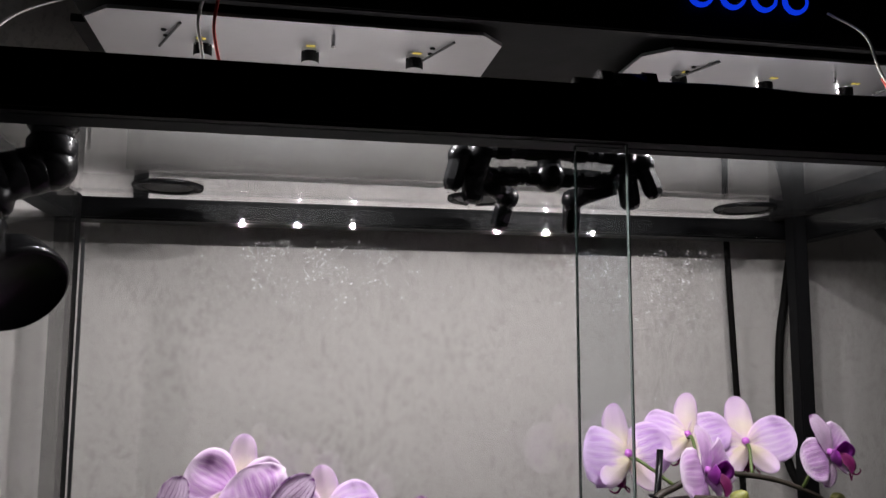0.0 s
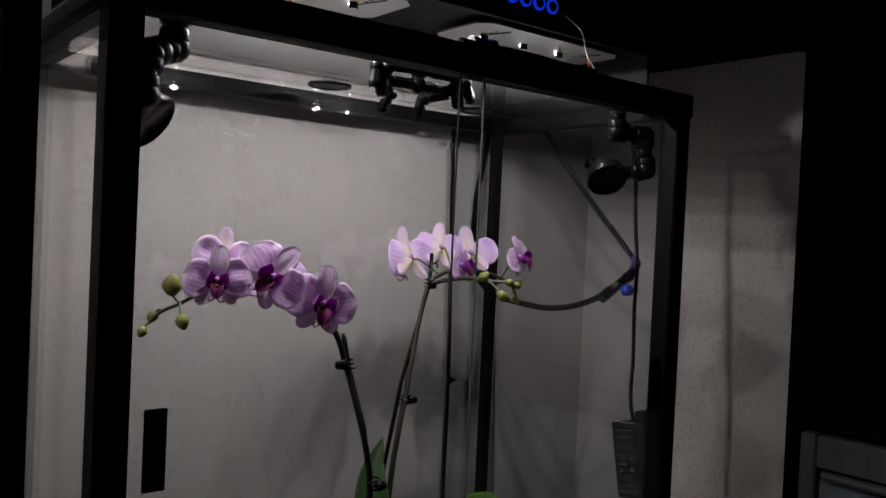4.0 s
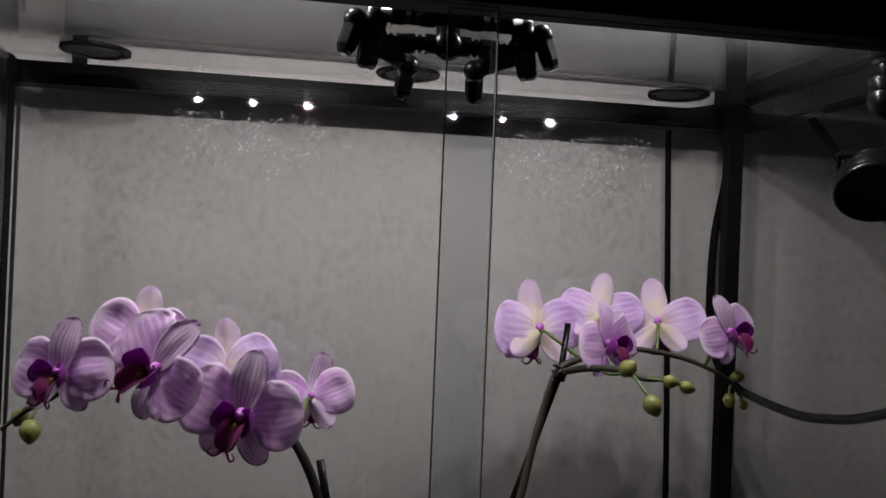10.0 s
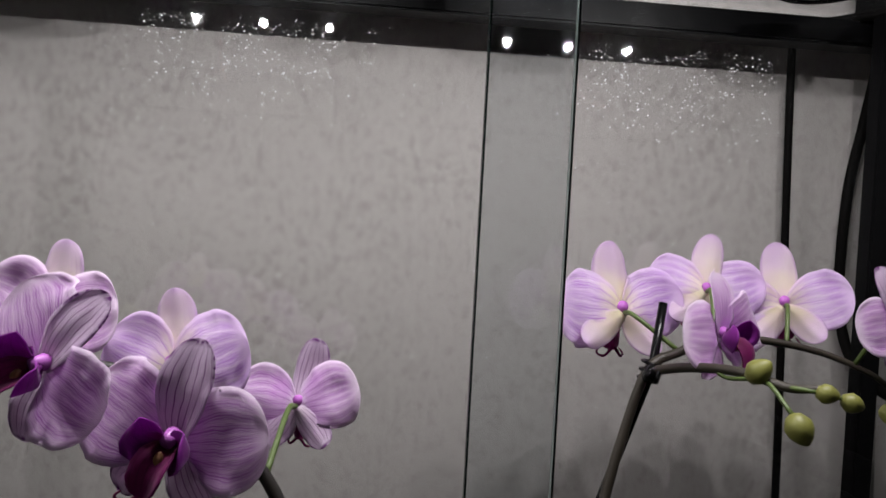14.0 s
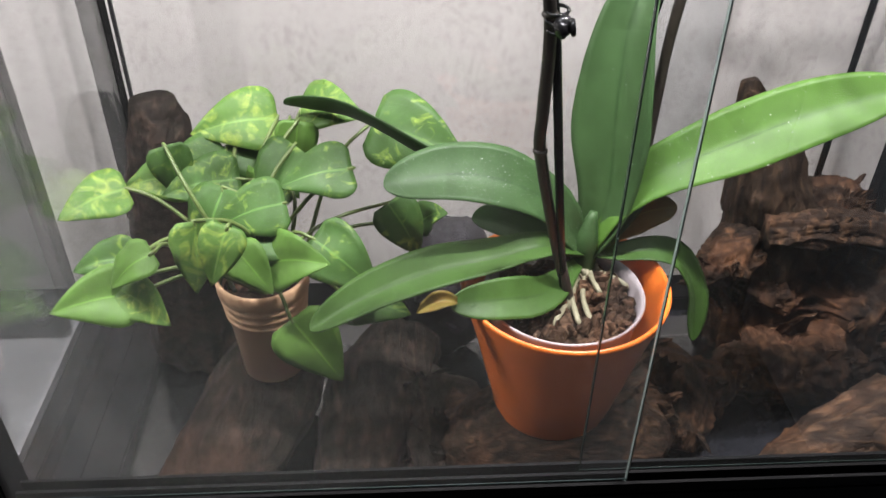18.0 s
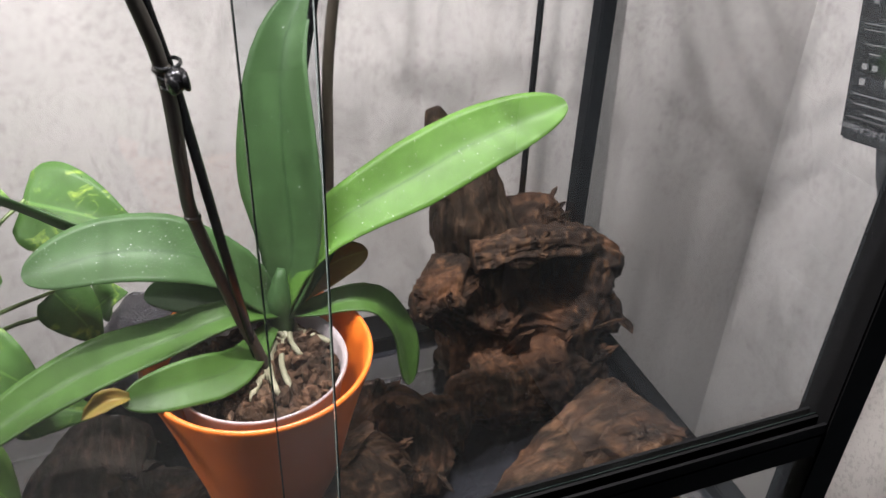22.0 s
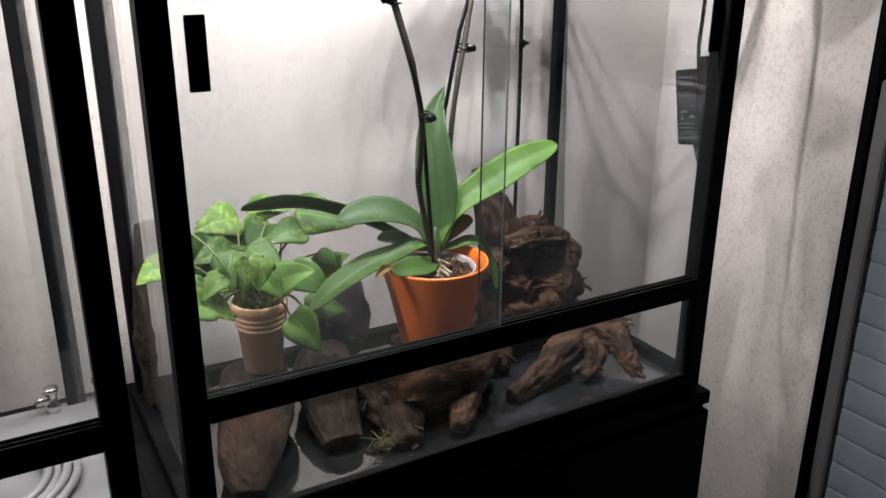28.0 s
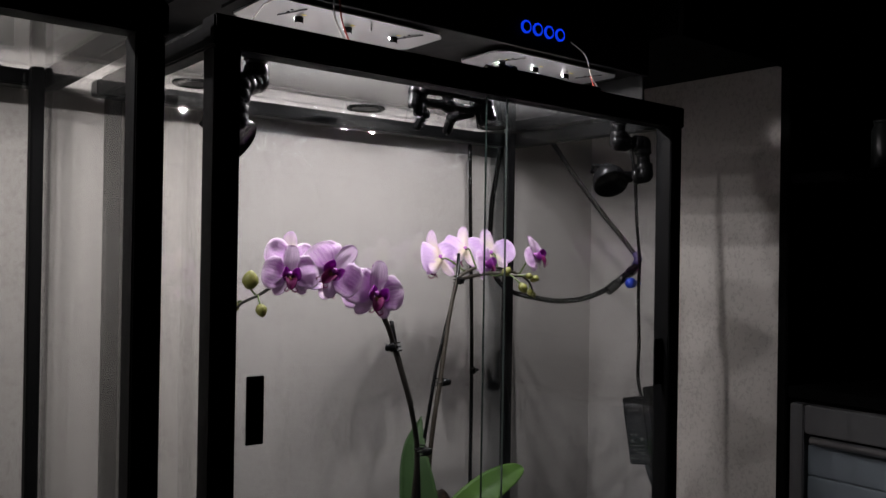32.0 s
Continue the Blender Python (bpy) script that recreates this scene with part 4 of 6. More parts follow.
cable("wire", [(0.165, 0.515, 1.765), (0.135, 0.505, 1.752), (0.105, 0.497, 1.735), (0.085, 0.490, 1.7085)], 0.0009, WHITE_WIRE, "thin white wire looping down from the light hood", "wire")
cable("wire", [(0.205, 0.517, 1.775), (0.200, 0.508, 1.745), (0.203, 0.500, 1.725), (0.206, 0.492, 1.7085)], 0.0010, WHITE_WIRE, "thin white wire hanging from the light hood", "wire")
cable("wire", [(0.212, 0.517, 1.772), (0.209, 0.507, 1.743), (0.212, 0.500, 1.722), (0.216, 0.494, 1.7085)], 0.0010, RED_WIRE, "thin red wire hanging from the light hood", "wire")
cable("wire", [(0.615, 0.517, 1.785), (0.632, 0.503, 1.765), (0.640, 0.498, 1.735), (0.662, 0.494, 1.7085)], 0.0009, WHITE_WIRE, "thin white wire hanging from the light hood", "wire")
cable("wire", [(0.640, 0.5, 1.735), (0.652, 0.498, 1.718), (0.690, 0.490, 1.7085)], 0.0009, RED_WIRE, "thin red wire lying on the top rail", "wire")
cable("feed_hose", [(0.420, 0.487, 1.7125), (0.460, 0.490, 1.7135), (0.500, 0.494, 1.716), (0.545, 0.494, 1.716), (0.585, 0.488, 1.7125), (0.64, 0.484, 1.7125)], 0.0045, HOSE, "black feed hose lying along the top rail", "hose", 10)
cn = thing("hose_connector", (0.455, 0.489, 1.708), "black push-fit connector on the feed hose", "hose connector")
part("body", rod((0.440, 0.4885, 1.714), (0.468, 0.4895, 1.715), 0.0075, 14), BLACK_PLASTIC, cn, "", True)
part("nut", rod((0.436, 0.4885, 1.714), (0.443, 0.4886, 1.7142), 0.0088, 8), BLACK_PLASTIC, cn)
part("nut", rod((0.465, 0.4895, 1.715), (0.472, 0.4896, 1.715), 0.0088, 8), BLACK_PLASTIC, cn)

# ---- driftwood and bark ----


def splinter(bm, p, d, nrm, length, width, thick, seed):
    """One torn flake of wood: a thin tapered plate with jagged ends and a twist."""
    rs = random.Random(seed)
    d = d.normalized()
    side = d.cross(nrm).normalized()
    nrm = side.cross(d)
    bow, twist = rs.uniform(-0.10, 0.25) * length, rs.gauss(0, 0.35)
    rows, steps = [], 9
    for i in range(steps + 1):
        s = i / steps
        w = width * 0.5 * (0.25 + 0.75 * math.sin(math.pi * min(1.0, s * 0.8 + 0.16)) ** 0.7)
        c = p + d * (length * (s - 0.35)) + nrm * (bow * (s - 0.35) ** 2 * 2)
        ca, sa = math.cos(twist * (s - 0.4)), math.sin(twist * (s - 0.4))
        ax, up = side * ca + nrm * sa, nrm * ca - side * sa
        row = []
        for u, h in ((-1, 0), (-0.45, 1), (0.1, 0.7), (0.55, 1), (1, 0), (0.1, -1)):
            jag = d * (rs.gauss(0, 0.10) * length * (0.25 + s))
            row.append(bm.verts.new(c + ax * (u * w * rs.uniform(0.75, 1.2)) + up * (h * thick * rs.uniform(0.5, 1.3)) + jag))
        rows.append(row)
    for a, b in zip(rows, rows[1:]):
        for k in range(6):
            bm.faces.new((a[k], a[(k + 1) % 6], b[(k + 1) % 6], b[k]))
    bm.faces.new(rows[0][::-1])
    bm.faces.new(rows[-1])


def wood_thing(name, limbs, mat, label, category="driftwood", seed=1, shards=0, size=0.7, lift=0.3, **kw):
    b = bmesh.new()
    rs = random.Random(seed)
    for i, (spine, rads) in enumerate(limbs):
        gnarl(spine, rads, seed + i, bm=b, **kw)
    ob = tagged(part(name, b, mat, None, "", True), label, category, "driftwood pieces")
    if shards:
        f = bmesh.new()
        for k in range(shards):
            spine, rads = rs.choice(limbs)
            t = rs.random() * (len(spine) - 1)
            i = min(int(t), len(spine) - 2)
            a0, a1 = Vector(spine[i]), Vector(spine[i + 1])
            p, d = a0.lerp(a1, t - i), (a1 - a0).normalized()
            r = float(np.interp(t, range(len(rads)), rads))
            o = Vector((rs.gauss(0, 1), rs.gauss(-0.9, 0.8), rs.gauss(0.3, 0.8)))
            o = (o - d * o.dot(d)).normalized()
            at = p + o * r * kw.get("flat", 1.0) * rs.uniform(0.86, 1.04)
            if any((at - Vector(c)).length < cr * 0.95 for c, cr in kw.get("caves", ())):
                continue
            along = d * rs.choice((-1, 1)) + o * rs.uniform(0.0, lift * 2) + Vector((rs.gauss(0, 0.35), rs.gauss(0, 0.35), rs.gauss(0, 0.25)))
            long = r * size * rs.uniform(0.7, 1.7) + 0.008
            splinter(f, at, along, o, long, long * rs.uniform(0.30, 0.6), 0.0016 + 0.0014 * rs.random(), seed * 1000 + k)
        for v in f.verts:
            v.co.z = max(v.co.z, 0.7585)
        part("torn_flakes", f, mat, ob, "ragged torn flakes of wood")
    return ob


CAVES = (((0.662, 0.738, 0.893), 0.036), ((0.716, 0.734, 0.888), 0.046), ((0.620, 0.732, 0.857), 0.036), ((0.700, 0.716, 0.838), 0.030), ((0.655, 0.722, 0.830), 0.028))
stump = wood_thing("driftwood_stump", [
    ([(0.700, 0.785, 0.757), (0.694, 0.785, 0.83), (0.682, 0.790, 0.89)], (0.060, 0.060, 0.050)),
    ([(0.700, 0.778, 0.775), (0.742, 0.770, 0.840), (0.762, 0.766, 0.885), (0.768, 0.768, 0.906)], (0.052, 0.050, 0.034, 0.014)),
    ([(0.700, 0.790, 0.895), (0.728, 0.788, 0.925), (0.748, 0.782, 0.940)], (0.036, 0.028, 0.012)),
    ([(0.660, 0.775, 0.865), (0.618, 0.757, 0.882), (0.586, 0.745, 0.884)], (0.044, 0.030, 0.008)),
    ([(0.780, 0.735, 0.785), (0.710, 0.720, 0.795), (0.650, 0.705, 0.800), (0.604, 0.698, 0.822)], (0.020, 0.034, 0.026, 0.006)),
    ([(0.668, 0.715, 0.800), (0.660, 0.698, 0.784), (0.656, 0.688, 0.770)], (0.022, 0.012, 0.004)),
    ([(0.655, 0.740, 0.846), (0.700, 0.733, 0.848), (0.752, 0.738, 0.848), (0.796, 0.752, 0.842)], (0.008, 0.012, 0.014, 0.006)),
    ([(0.640, 0.746, 0.930), (0.690, 0.742, 0.934), (0.735, 0.745, 0.930), (0.772, 0.752, 0.918)], (0.010, 0.014, 0.014, 0.006)),
    ([(0.740, 0.765, 0.890), (0.782, 0.760, 0.893), (0.800, 0.760, 0.872)], (0.028, 0.018, 0.008)),
    ([(0.745, 0.760, 0.830), (0.786, 0.756, 0.826), (0.804, 0.758, 0.805)], (0.036, 0.024, 0.010)),
], WOOD, "gnarled dark brown driftwood stump with ragged ledges and hollows", seed=3, shards=150, size=0.75, lift=0.35, amp=0.34, freq=34.0, ledge=0.05, caves=CAVES, grit=0.0050, slip=0.2, n=72, k=20)
part("trunk", gnarl([(0.676, 0.795, 0.870), (0.664, 0.800, 0.925), (0.654, 0.808, 0.968), (0.637, 0.818, 1.012), (0.626, 0.823, 1.045)], (0.046, 0.036, 0.031, 0.016, 0.004), 57, n=64, k=18, amp=0.26, freq=34.0, grit=0.003, slip=0.12), WOOD_GREY, stump, "grey-brown grained trunk of the driftwood", True)
wood_thing("driftwood_branch", [
    ([(0.528, 0.554, 0.768), (0.575, 0.566, 0.776), (0.640, 0.590, 0.793), (0.700, 0.612, 0.810), (0.750, 0.635, 0.822)], (0.009, 0.013, 0.020, 0.027, 0.024)),
    ([(0.715, 0.605, 0.812), (0.735, 0.570, 0.806), (0.738, 0.540, 0.788), (0.739, 0.516, 0.764)], (0.026, 0.020, 0.013, 0.005)),
    ([(0.720, 0.610, 0.815), (0.752, 0.592, 0.815), (0.767, 0.581, 0.808)], (0.026, 0.020, 0.008)),
    ([(0.690, 0.590, 0.803), (0.690, 0.562, 0.793), (0.660, 0.549, 0.768)], (0.018, 0.013, 0.006)),
], WOOD_TAN, "long tan driftwood branch lying on the wet floor", seed=21, shards=40, size=1.1, lift=0.12, amp=0.36, freq=32.0, ledge=0.12, grit=0.004, slip=0.10, n=48, k=16)
wood_thing("driftwood_root", [
    ([(0.500, 0.680, 0.785), (0.545, 0.690, 0.815), (0.570, 0.665, 0.800), (0.556, 0.632, 0.772)], (0.022, 0.024, 0.020, 0.010)),
    ([(0.560, 0.680, 0.805), (0.595, 0.685, 0.800), (0.615, 0.690, 0.775)], (0.020, 0.018, 0.008)),
    ([(0.530, 0.690, 0.80), (0.535, 0.71, 0.84)], (0.018, 0.008)),
], WOOD, "dark driftwood root arching beside the flower pot", seed=31, shards=34, size=1.0, amp=0.32, freq=30.0, ledge=0.2, grit=0.003, n=48, k=16)
wood_thing("driftwood_pedestal", [
    ([(0.350, 0.635, 0.800), (0.40, 0.605, 0.818), (0.46, 0.605, 0.822), (0.510, 0.630, 0.828), (0.528, 0.640, 0.842)], (0.026, 0.056, 0.056, 0.034, 0.010)),
    ([(0.40, 0.65, 0.815), (0.44, 0.655, 0.818), (0.48, 0.65, 0.815)], (0.040, 0.050, 0.034)),
    ([(0.455, 0.575, 0.805), (0.440, 0.545, 0.788), (0.412, 0.512, 0.772)], (0.026, 0.018, 0.010)),
], WOOD_TAN, "rough driftwood piece under the orange flower pot", seed=41, shards=34, size=0.7, amp=0.22, freq=30.0, flat=0.86, slip=0.10, ledge=0.08, grit=0.003, n=56, k=18)
wood_thing("bark_slab", [
    ([(0.114, 0.515, 0.768), (0.130, 0.56, 0.784), (0.160, 0.62, 0.802), (0.182, 0.69, 0.812), (0.192, 0.74, 0.812)], (0.018, 0.036, 0.046, 0.050, 0.040)),
], WOOD_SLAB, "curved brown bark slab lying under the clay pot", "bark", seed=51, amp=0.12, flat=0.50, freq=20.0, grit=0.002, slip=0.03, n=56, k=18)
wood_thing("bark_slab", [
    ([(0.258, 0.560, 0.772), (0.264, 0.61, 0.790), (0.282, 0.68, 0.806), (0.310, 0.755, 0.806)], (0.024, 0.034, 0.044, 0.036)),
], WOOD_DARK, "dark hollow bark slab on the wet floor", "bark", seed=61, amp=0.16, flat=0.55, freq=22.0, grit=0.002, slip=0.03, n=48, k=16)
wood_thing("bark_slab", [
    ([(0.315, 0.700, 0.790), (0.345, 0.650, 0.796), (0.350, 0.590, 0.784), (0.338, 0.520, 0.768)], (0.030, 0.040, 0.034, 0.016)),
], WOOD_DARK, "dark knotted bark piece beside the orange pot", "bark", seed=71, shards=24, size=0.9, amp=0.34, flat=0.62, freq=30.0, grit=0.003, n=44, k=14)
wood_thing("upright_bark", [
    ([(0.096, 0.800, 0.762), (0.092, 0.812, 0.86), (0.092, 0.822, 0.95), (0.088, 0.832, 1.030)], (0.042, 0.040, 0.036, 0.018)),
], WOOD_DARK, "upright dark bark slab leaning in the back corner", "bark", seed=81, amp=0.24, freq=26.0, grit=0.002, n=44, k=14)
st = ball((0.356, 0.790, 0.840), 0.055, (0.85, 0.8, 1.5), sub=4)
for v in st.verts:
    v.co += (v.co - Vector((0.356, 0.79, 0.84))).normalized() * 0.008 * noise.fractal(v.co * 28, 0.8, 2.0, 4)
    v.co.z = max(v.co.z, 0.7575)
tagged(part("stone", st, STONE, None, "", True), "wet black rounded stone standing behind the flower pot", "stone")
ms = bmesh.new()
rnd = random.Random(5)
for k in range(45):
    a = Vector((0.315 + rnd.gauss(0, 0.011), 0.535 + rnd.gauss(0, 0.005), 0.762))
    tube(curve_points([a, a + Vector((rnd.gauss(0, 0.008), rnd.gauss(0, 0.006), 0.010)), a + Vector((rnd.gauss(0, 0.009), rnd.gauss(0, 0.007), 0.010 + rnd.random() * 0.012))], 3), 0.00055, 5, ms)
ball((0.315, 0.540, 0.763), 0.010, (1.6, 0.9, 0.7), bm=ms)
tagged(part("moss_tuft", ms, MOSS, None, "", True), "small yellow-green moss tuft on the wet floor", "moss", "", "stuff")

# ---- orange pot ----
PX, PY = 0.428, 0.615
POT_Z, POT_H = 0.860, 0.126
pot = thing("flower_pot", (PX, PY, POT_Z), "glazed orange ceramic flower pot on a driftwood piece", "flower pot")
part("pot_body", lathe([(r * 1.06, POT_Z + POT_H * h) for r, h in ((0.0, 0.0), (0.0395, 0.0), (0.0428, 0.012), (0.0452, 0.05), (0.0462, 0.135), (0.0472, 0.155), (0.0528, 0.34), (0.0598, 0.60), (0.0672, 0.83), (0.0722, 0.965), (0.0726, 0.985), (0.0712, 1.0), (0.0692, 0.985), (0.0660, 0.86), (0.0570, 0.55), (0.0485, 0.25), (0.042, 0.10), (0.0, 0.09))], 72, (PX, PY, 0)), ORANGE, pot, "", True)
liner = thing("nursery_pot", (PX, PY, POT_Z + 0.0118), "thin milky plastic nursery pot inside the orange pot", "flower pot")
part("liner_wall", lathe([(0.0, 0.8780), (0.044, 0.8780), (0.0570, 0.970), (0.0598, 0.975), (0.0588, 0.977), (0.0555, 0.972), (0.043, 0.881), (0.0, 0.881)], 60, (PX, PY, 0)), LINER, liner, "", True)
rnd = random.Random(11)
ch = bmesh.new()
lathe([(0.0, 0.882), (0.042, 0.882), (0.0535, 0.961), (0.0, 0.964)], 24, (PX, PY, 0), bm=ch)
for k in range(230):
    r, a = 0.050 * math.sqrt(rnd.random()), TAU * rnd.random()
    s = 0.004 + 0.006 * rnd.random()
    m = Matrix.Translation((PX + r * math.cos(a), PY + r * math.sin(a), 0.963 + 0.005 * rnd.random())) @ Euler([rnd.random() * 3 for _ in range(3)]).to_matrix().to_4x4() @ Matrix.Diagonal((s, s * 0.7, s * 0.45, 1))
    own = bmesh.new()
    bmesh.ops.create_icosphere(own, subdivisions=1, radius=1.0)
    for v in own.verts:
        v.co *= 1 + 0.5 * noise.noise(v.co * 1.5 + Vector((k, 0, 0)))
    merge(ch, own, m)
tagged(part("bark_mulch", ch, CHIP), "brown bark chips filling the nursery pot", "bark mulch", "", "stuff")

# ---- the orchid ----
CROWN = Vector((0.450, 0.654, 0.982))
orchid = thing("orchid", CROWN, "moth orchid with lilac flowers and broad leaves in an orange pot", "orchid")
part("crown", tube(curve_points([CROWN - Vector((0, 0, 0.02)), CROWN + Vector((0.0, 0.0, 0.012)), CROWN + Vector((0.004, 0.004, 0.035))], 4), (0.010, 0.010, 0.003), 12), ORCHID_LEAF, orchid, "", True)
c = CROWN
for spine, w, up, mat, fold, label in (
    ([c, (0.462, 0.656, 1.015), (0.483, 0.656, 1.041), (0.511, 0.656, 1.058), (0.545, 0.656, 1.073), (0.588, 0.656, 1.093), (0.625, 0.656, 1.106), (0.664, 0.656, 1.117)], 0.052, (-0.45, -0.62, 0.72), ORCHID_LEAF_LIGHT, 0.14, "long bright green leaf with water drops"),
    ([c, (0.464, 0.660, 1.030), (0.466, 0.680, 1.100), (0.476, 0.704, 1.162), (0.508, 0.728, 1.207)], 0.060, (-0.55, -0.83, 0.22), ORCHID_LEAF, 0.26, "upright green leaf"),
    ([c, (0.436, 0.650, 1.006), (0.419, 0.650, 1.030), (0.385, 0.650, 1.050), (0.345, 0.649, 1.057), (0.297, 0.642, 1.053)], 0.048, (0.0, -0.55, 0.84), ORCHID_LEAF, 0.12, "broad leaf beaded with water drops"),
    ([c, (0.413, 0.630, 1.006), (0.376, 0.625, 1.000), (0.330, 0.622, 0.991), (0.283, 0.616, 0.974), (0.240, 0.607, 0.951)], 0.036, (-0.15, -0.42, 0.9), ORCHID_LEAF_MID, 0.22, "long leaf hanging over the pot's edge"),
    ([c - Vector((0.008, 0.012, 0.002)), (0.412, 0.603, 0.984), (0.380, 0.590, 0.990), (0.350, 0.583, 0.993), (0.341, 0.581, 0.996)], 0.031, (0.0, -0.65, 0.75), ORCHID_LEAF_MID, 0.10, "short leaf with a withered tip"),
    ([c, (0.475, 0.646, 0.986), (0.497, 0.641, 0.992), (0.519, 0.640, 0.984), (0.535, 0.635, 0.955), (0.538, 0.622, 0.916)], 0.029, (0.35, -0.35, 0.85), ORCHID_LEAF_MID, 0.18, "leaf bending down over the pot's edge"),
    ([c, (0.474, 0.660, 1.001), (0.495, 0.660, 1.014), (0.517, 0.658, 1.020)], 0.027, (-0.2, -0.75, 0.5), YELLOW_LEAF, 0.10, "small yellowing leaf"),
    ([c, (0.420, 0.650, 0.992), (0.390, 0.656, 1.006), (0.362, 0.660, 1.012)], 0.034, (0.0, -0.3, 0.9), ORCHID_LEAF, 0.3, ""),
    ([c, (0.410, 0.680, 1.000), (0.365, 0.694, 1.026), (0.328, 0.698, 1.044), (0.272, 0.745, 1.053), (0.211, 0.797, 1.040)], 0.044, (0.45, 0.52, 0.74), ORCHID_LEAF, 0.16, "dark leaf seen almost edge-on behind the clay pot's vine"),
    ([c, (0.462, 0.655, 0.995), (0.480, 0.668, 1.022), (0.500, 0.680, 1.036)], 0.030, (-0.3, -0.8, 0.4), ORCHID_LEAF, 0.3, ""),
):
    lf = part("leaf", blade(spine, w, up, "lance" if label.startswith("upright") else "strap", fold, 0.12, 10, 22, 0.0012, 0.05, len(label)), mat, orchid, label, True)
    if "withered" in label:
        part("withered_tip", blade([(0.346, 0.5815, 0.9965), (0.336, 0.579, 0.999), (0.326, 0.577, 0.996), (0.318, 0.576, 0.991)], 0.013, (0.0, -0.6, 0.8), "lance", 0.5, 0.3, 6, 10, 0.0008, 0.5, 3), YELLOW_LEAF, lf, "curled yellow withered leaf tip", True)
rnd = random.Random(3)
for k in range(9):
    a = rnd.uniform(-2.2, 1.2)
    r = rnd.uniform(0.018, 0.048)
    p0 = CROWN + Vector((0.006 * math.cos(a), 0.006 * math.sin(a), -0.016))
    p2 = Vector((PX + 0.010 + r * 0.9 * math.cos(a), PY + 0.004 + r * math.sin(a) * 0.8, 0.968 + rnd.uniform(0, 0.003)))
    p1 = p0.lerp(p2, 0.55) + Vector((rnd.gauss(0, 0.004), rnd.gauss(0, 0.004), 0.003))
    part("root", tube(curve_points([p0, p1, p2, p2 + Vector((0.004 * math.cos(a + 1), 0.004 * math.sin(a + 1), -0.006))], 5), (0.0020, 0.0022, 0.0018), 8, uneven=0.25, seed=k), ROOT, orchid, "", True)

S1 = [(0.436, 0.612, 0.955), (0.415, 0.612, 1.03), (0.399, 0.606, 1.10), (0.397, 0.598, 1.132), (0.3945, 0.590, 1.196), (0.379, 0.588, 1.262), (0.3615, 0.601, 1.335), (0.348, 0.603, 1.372), (0.330, 0.605, 1.398), (0.300, 0.607, 1.425), (0.262, 0.608, 1.436), (0.222, 0.609, 1.436), (0.190, 0.612, 1.427), (0.165, 0.620, 1.412), (0.148, 0.630, 1.402), (0.134, 0.628, 1.390)]
S2 = [(0.466, 0.662, 0.958), (0.488, 0.688, 1.010), (0.499, 0.698, 1.050), (0.503, 0.700, 1.140), (0.513, 0.700, 1.215), (0.5245, 0.703, 1.262), (0.538, 0.708, 1.32), (0.552, 0.713, 1.375), (0.5685, 0.7165, 1.424), (0.590, 0.722, 1.436), (0.615, 0.726, 1.444), (0.650, 0.728, 1.446), (0.690, 0.724, 1.440), (0.722, 0.718, 1.428), (0.742, 0.722, 1.416), (0.752, 0.726, 1.405)]
part("flower_stem", tube(curve_points(S1, 5), (0.0042, 0.0040, 0.0038, 0.0034, 0.0030, 0.0022, 0.0014), 9, uneven=0.12), STEM, orchid, "", True)
part("flower_stem", tube(curve_points(S2, 5), (0.0042, 0.0040, 0.0038, 0.0034, 0.0030, 0.0022, 0.0014), 9, uneven=0.12, seed=4), BROWN_STEM, orchid, "", True)
part("side_stem", tube(curve_points([(0.5685, 0.7165, 1.424), (0.582, 0.685, 1.433), (0.598, 0.650, 1.4375), (0.614, 0.625, 1.434), (0.626, 0.612, 1.436), (0.634, 0.610, 1.432)], 5), (0.0032, 0.0028, 0.0016), 8), BROWN_STEM, orchid, "", True)
for p, d in ((S1[2], 1), (S1[4], 1), (S2[2], 1), (S2[5], 1)):
    part("node", ball(p, 0.0052, (1, 1, 0.55)), STEM, orchid, "", True)


def bud(at, r, d, attach):
    r *= 0.76
    m = aim(d)
    b = part("bud", lathe([(0.0, -r * 1.05), (r * 0.55, -r * 0.85), (r * 0.95, -r * 0.2), (r * 0.88, r * 0.35), (r * 0.56, r * 0.88), (r * 0.22, r * 1.18), (0.0, r * 1.26)], 14, at, m), BUD, orchid, "closed green bud", True)
    a = Vector(at) - m.to_3x3() @ Vector((0, 0, r * 0.9))
    mid = a.lerp(Vector(attach), 0.5) - (m.to_3x3() @ Vector((0, 0, r * 0.5)))
    part("pedicel", tube(curve_points([a, mid, attach], 4), 0.0013, 6), GREEN_STEM, b, "", True)


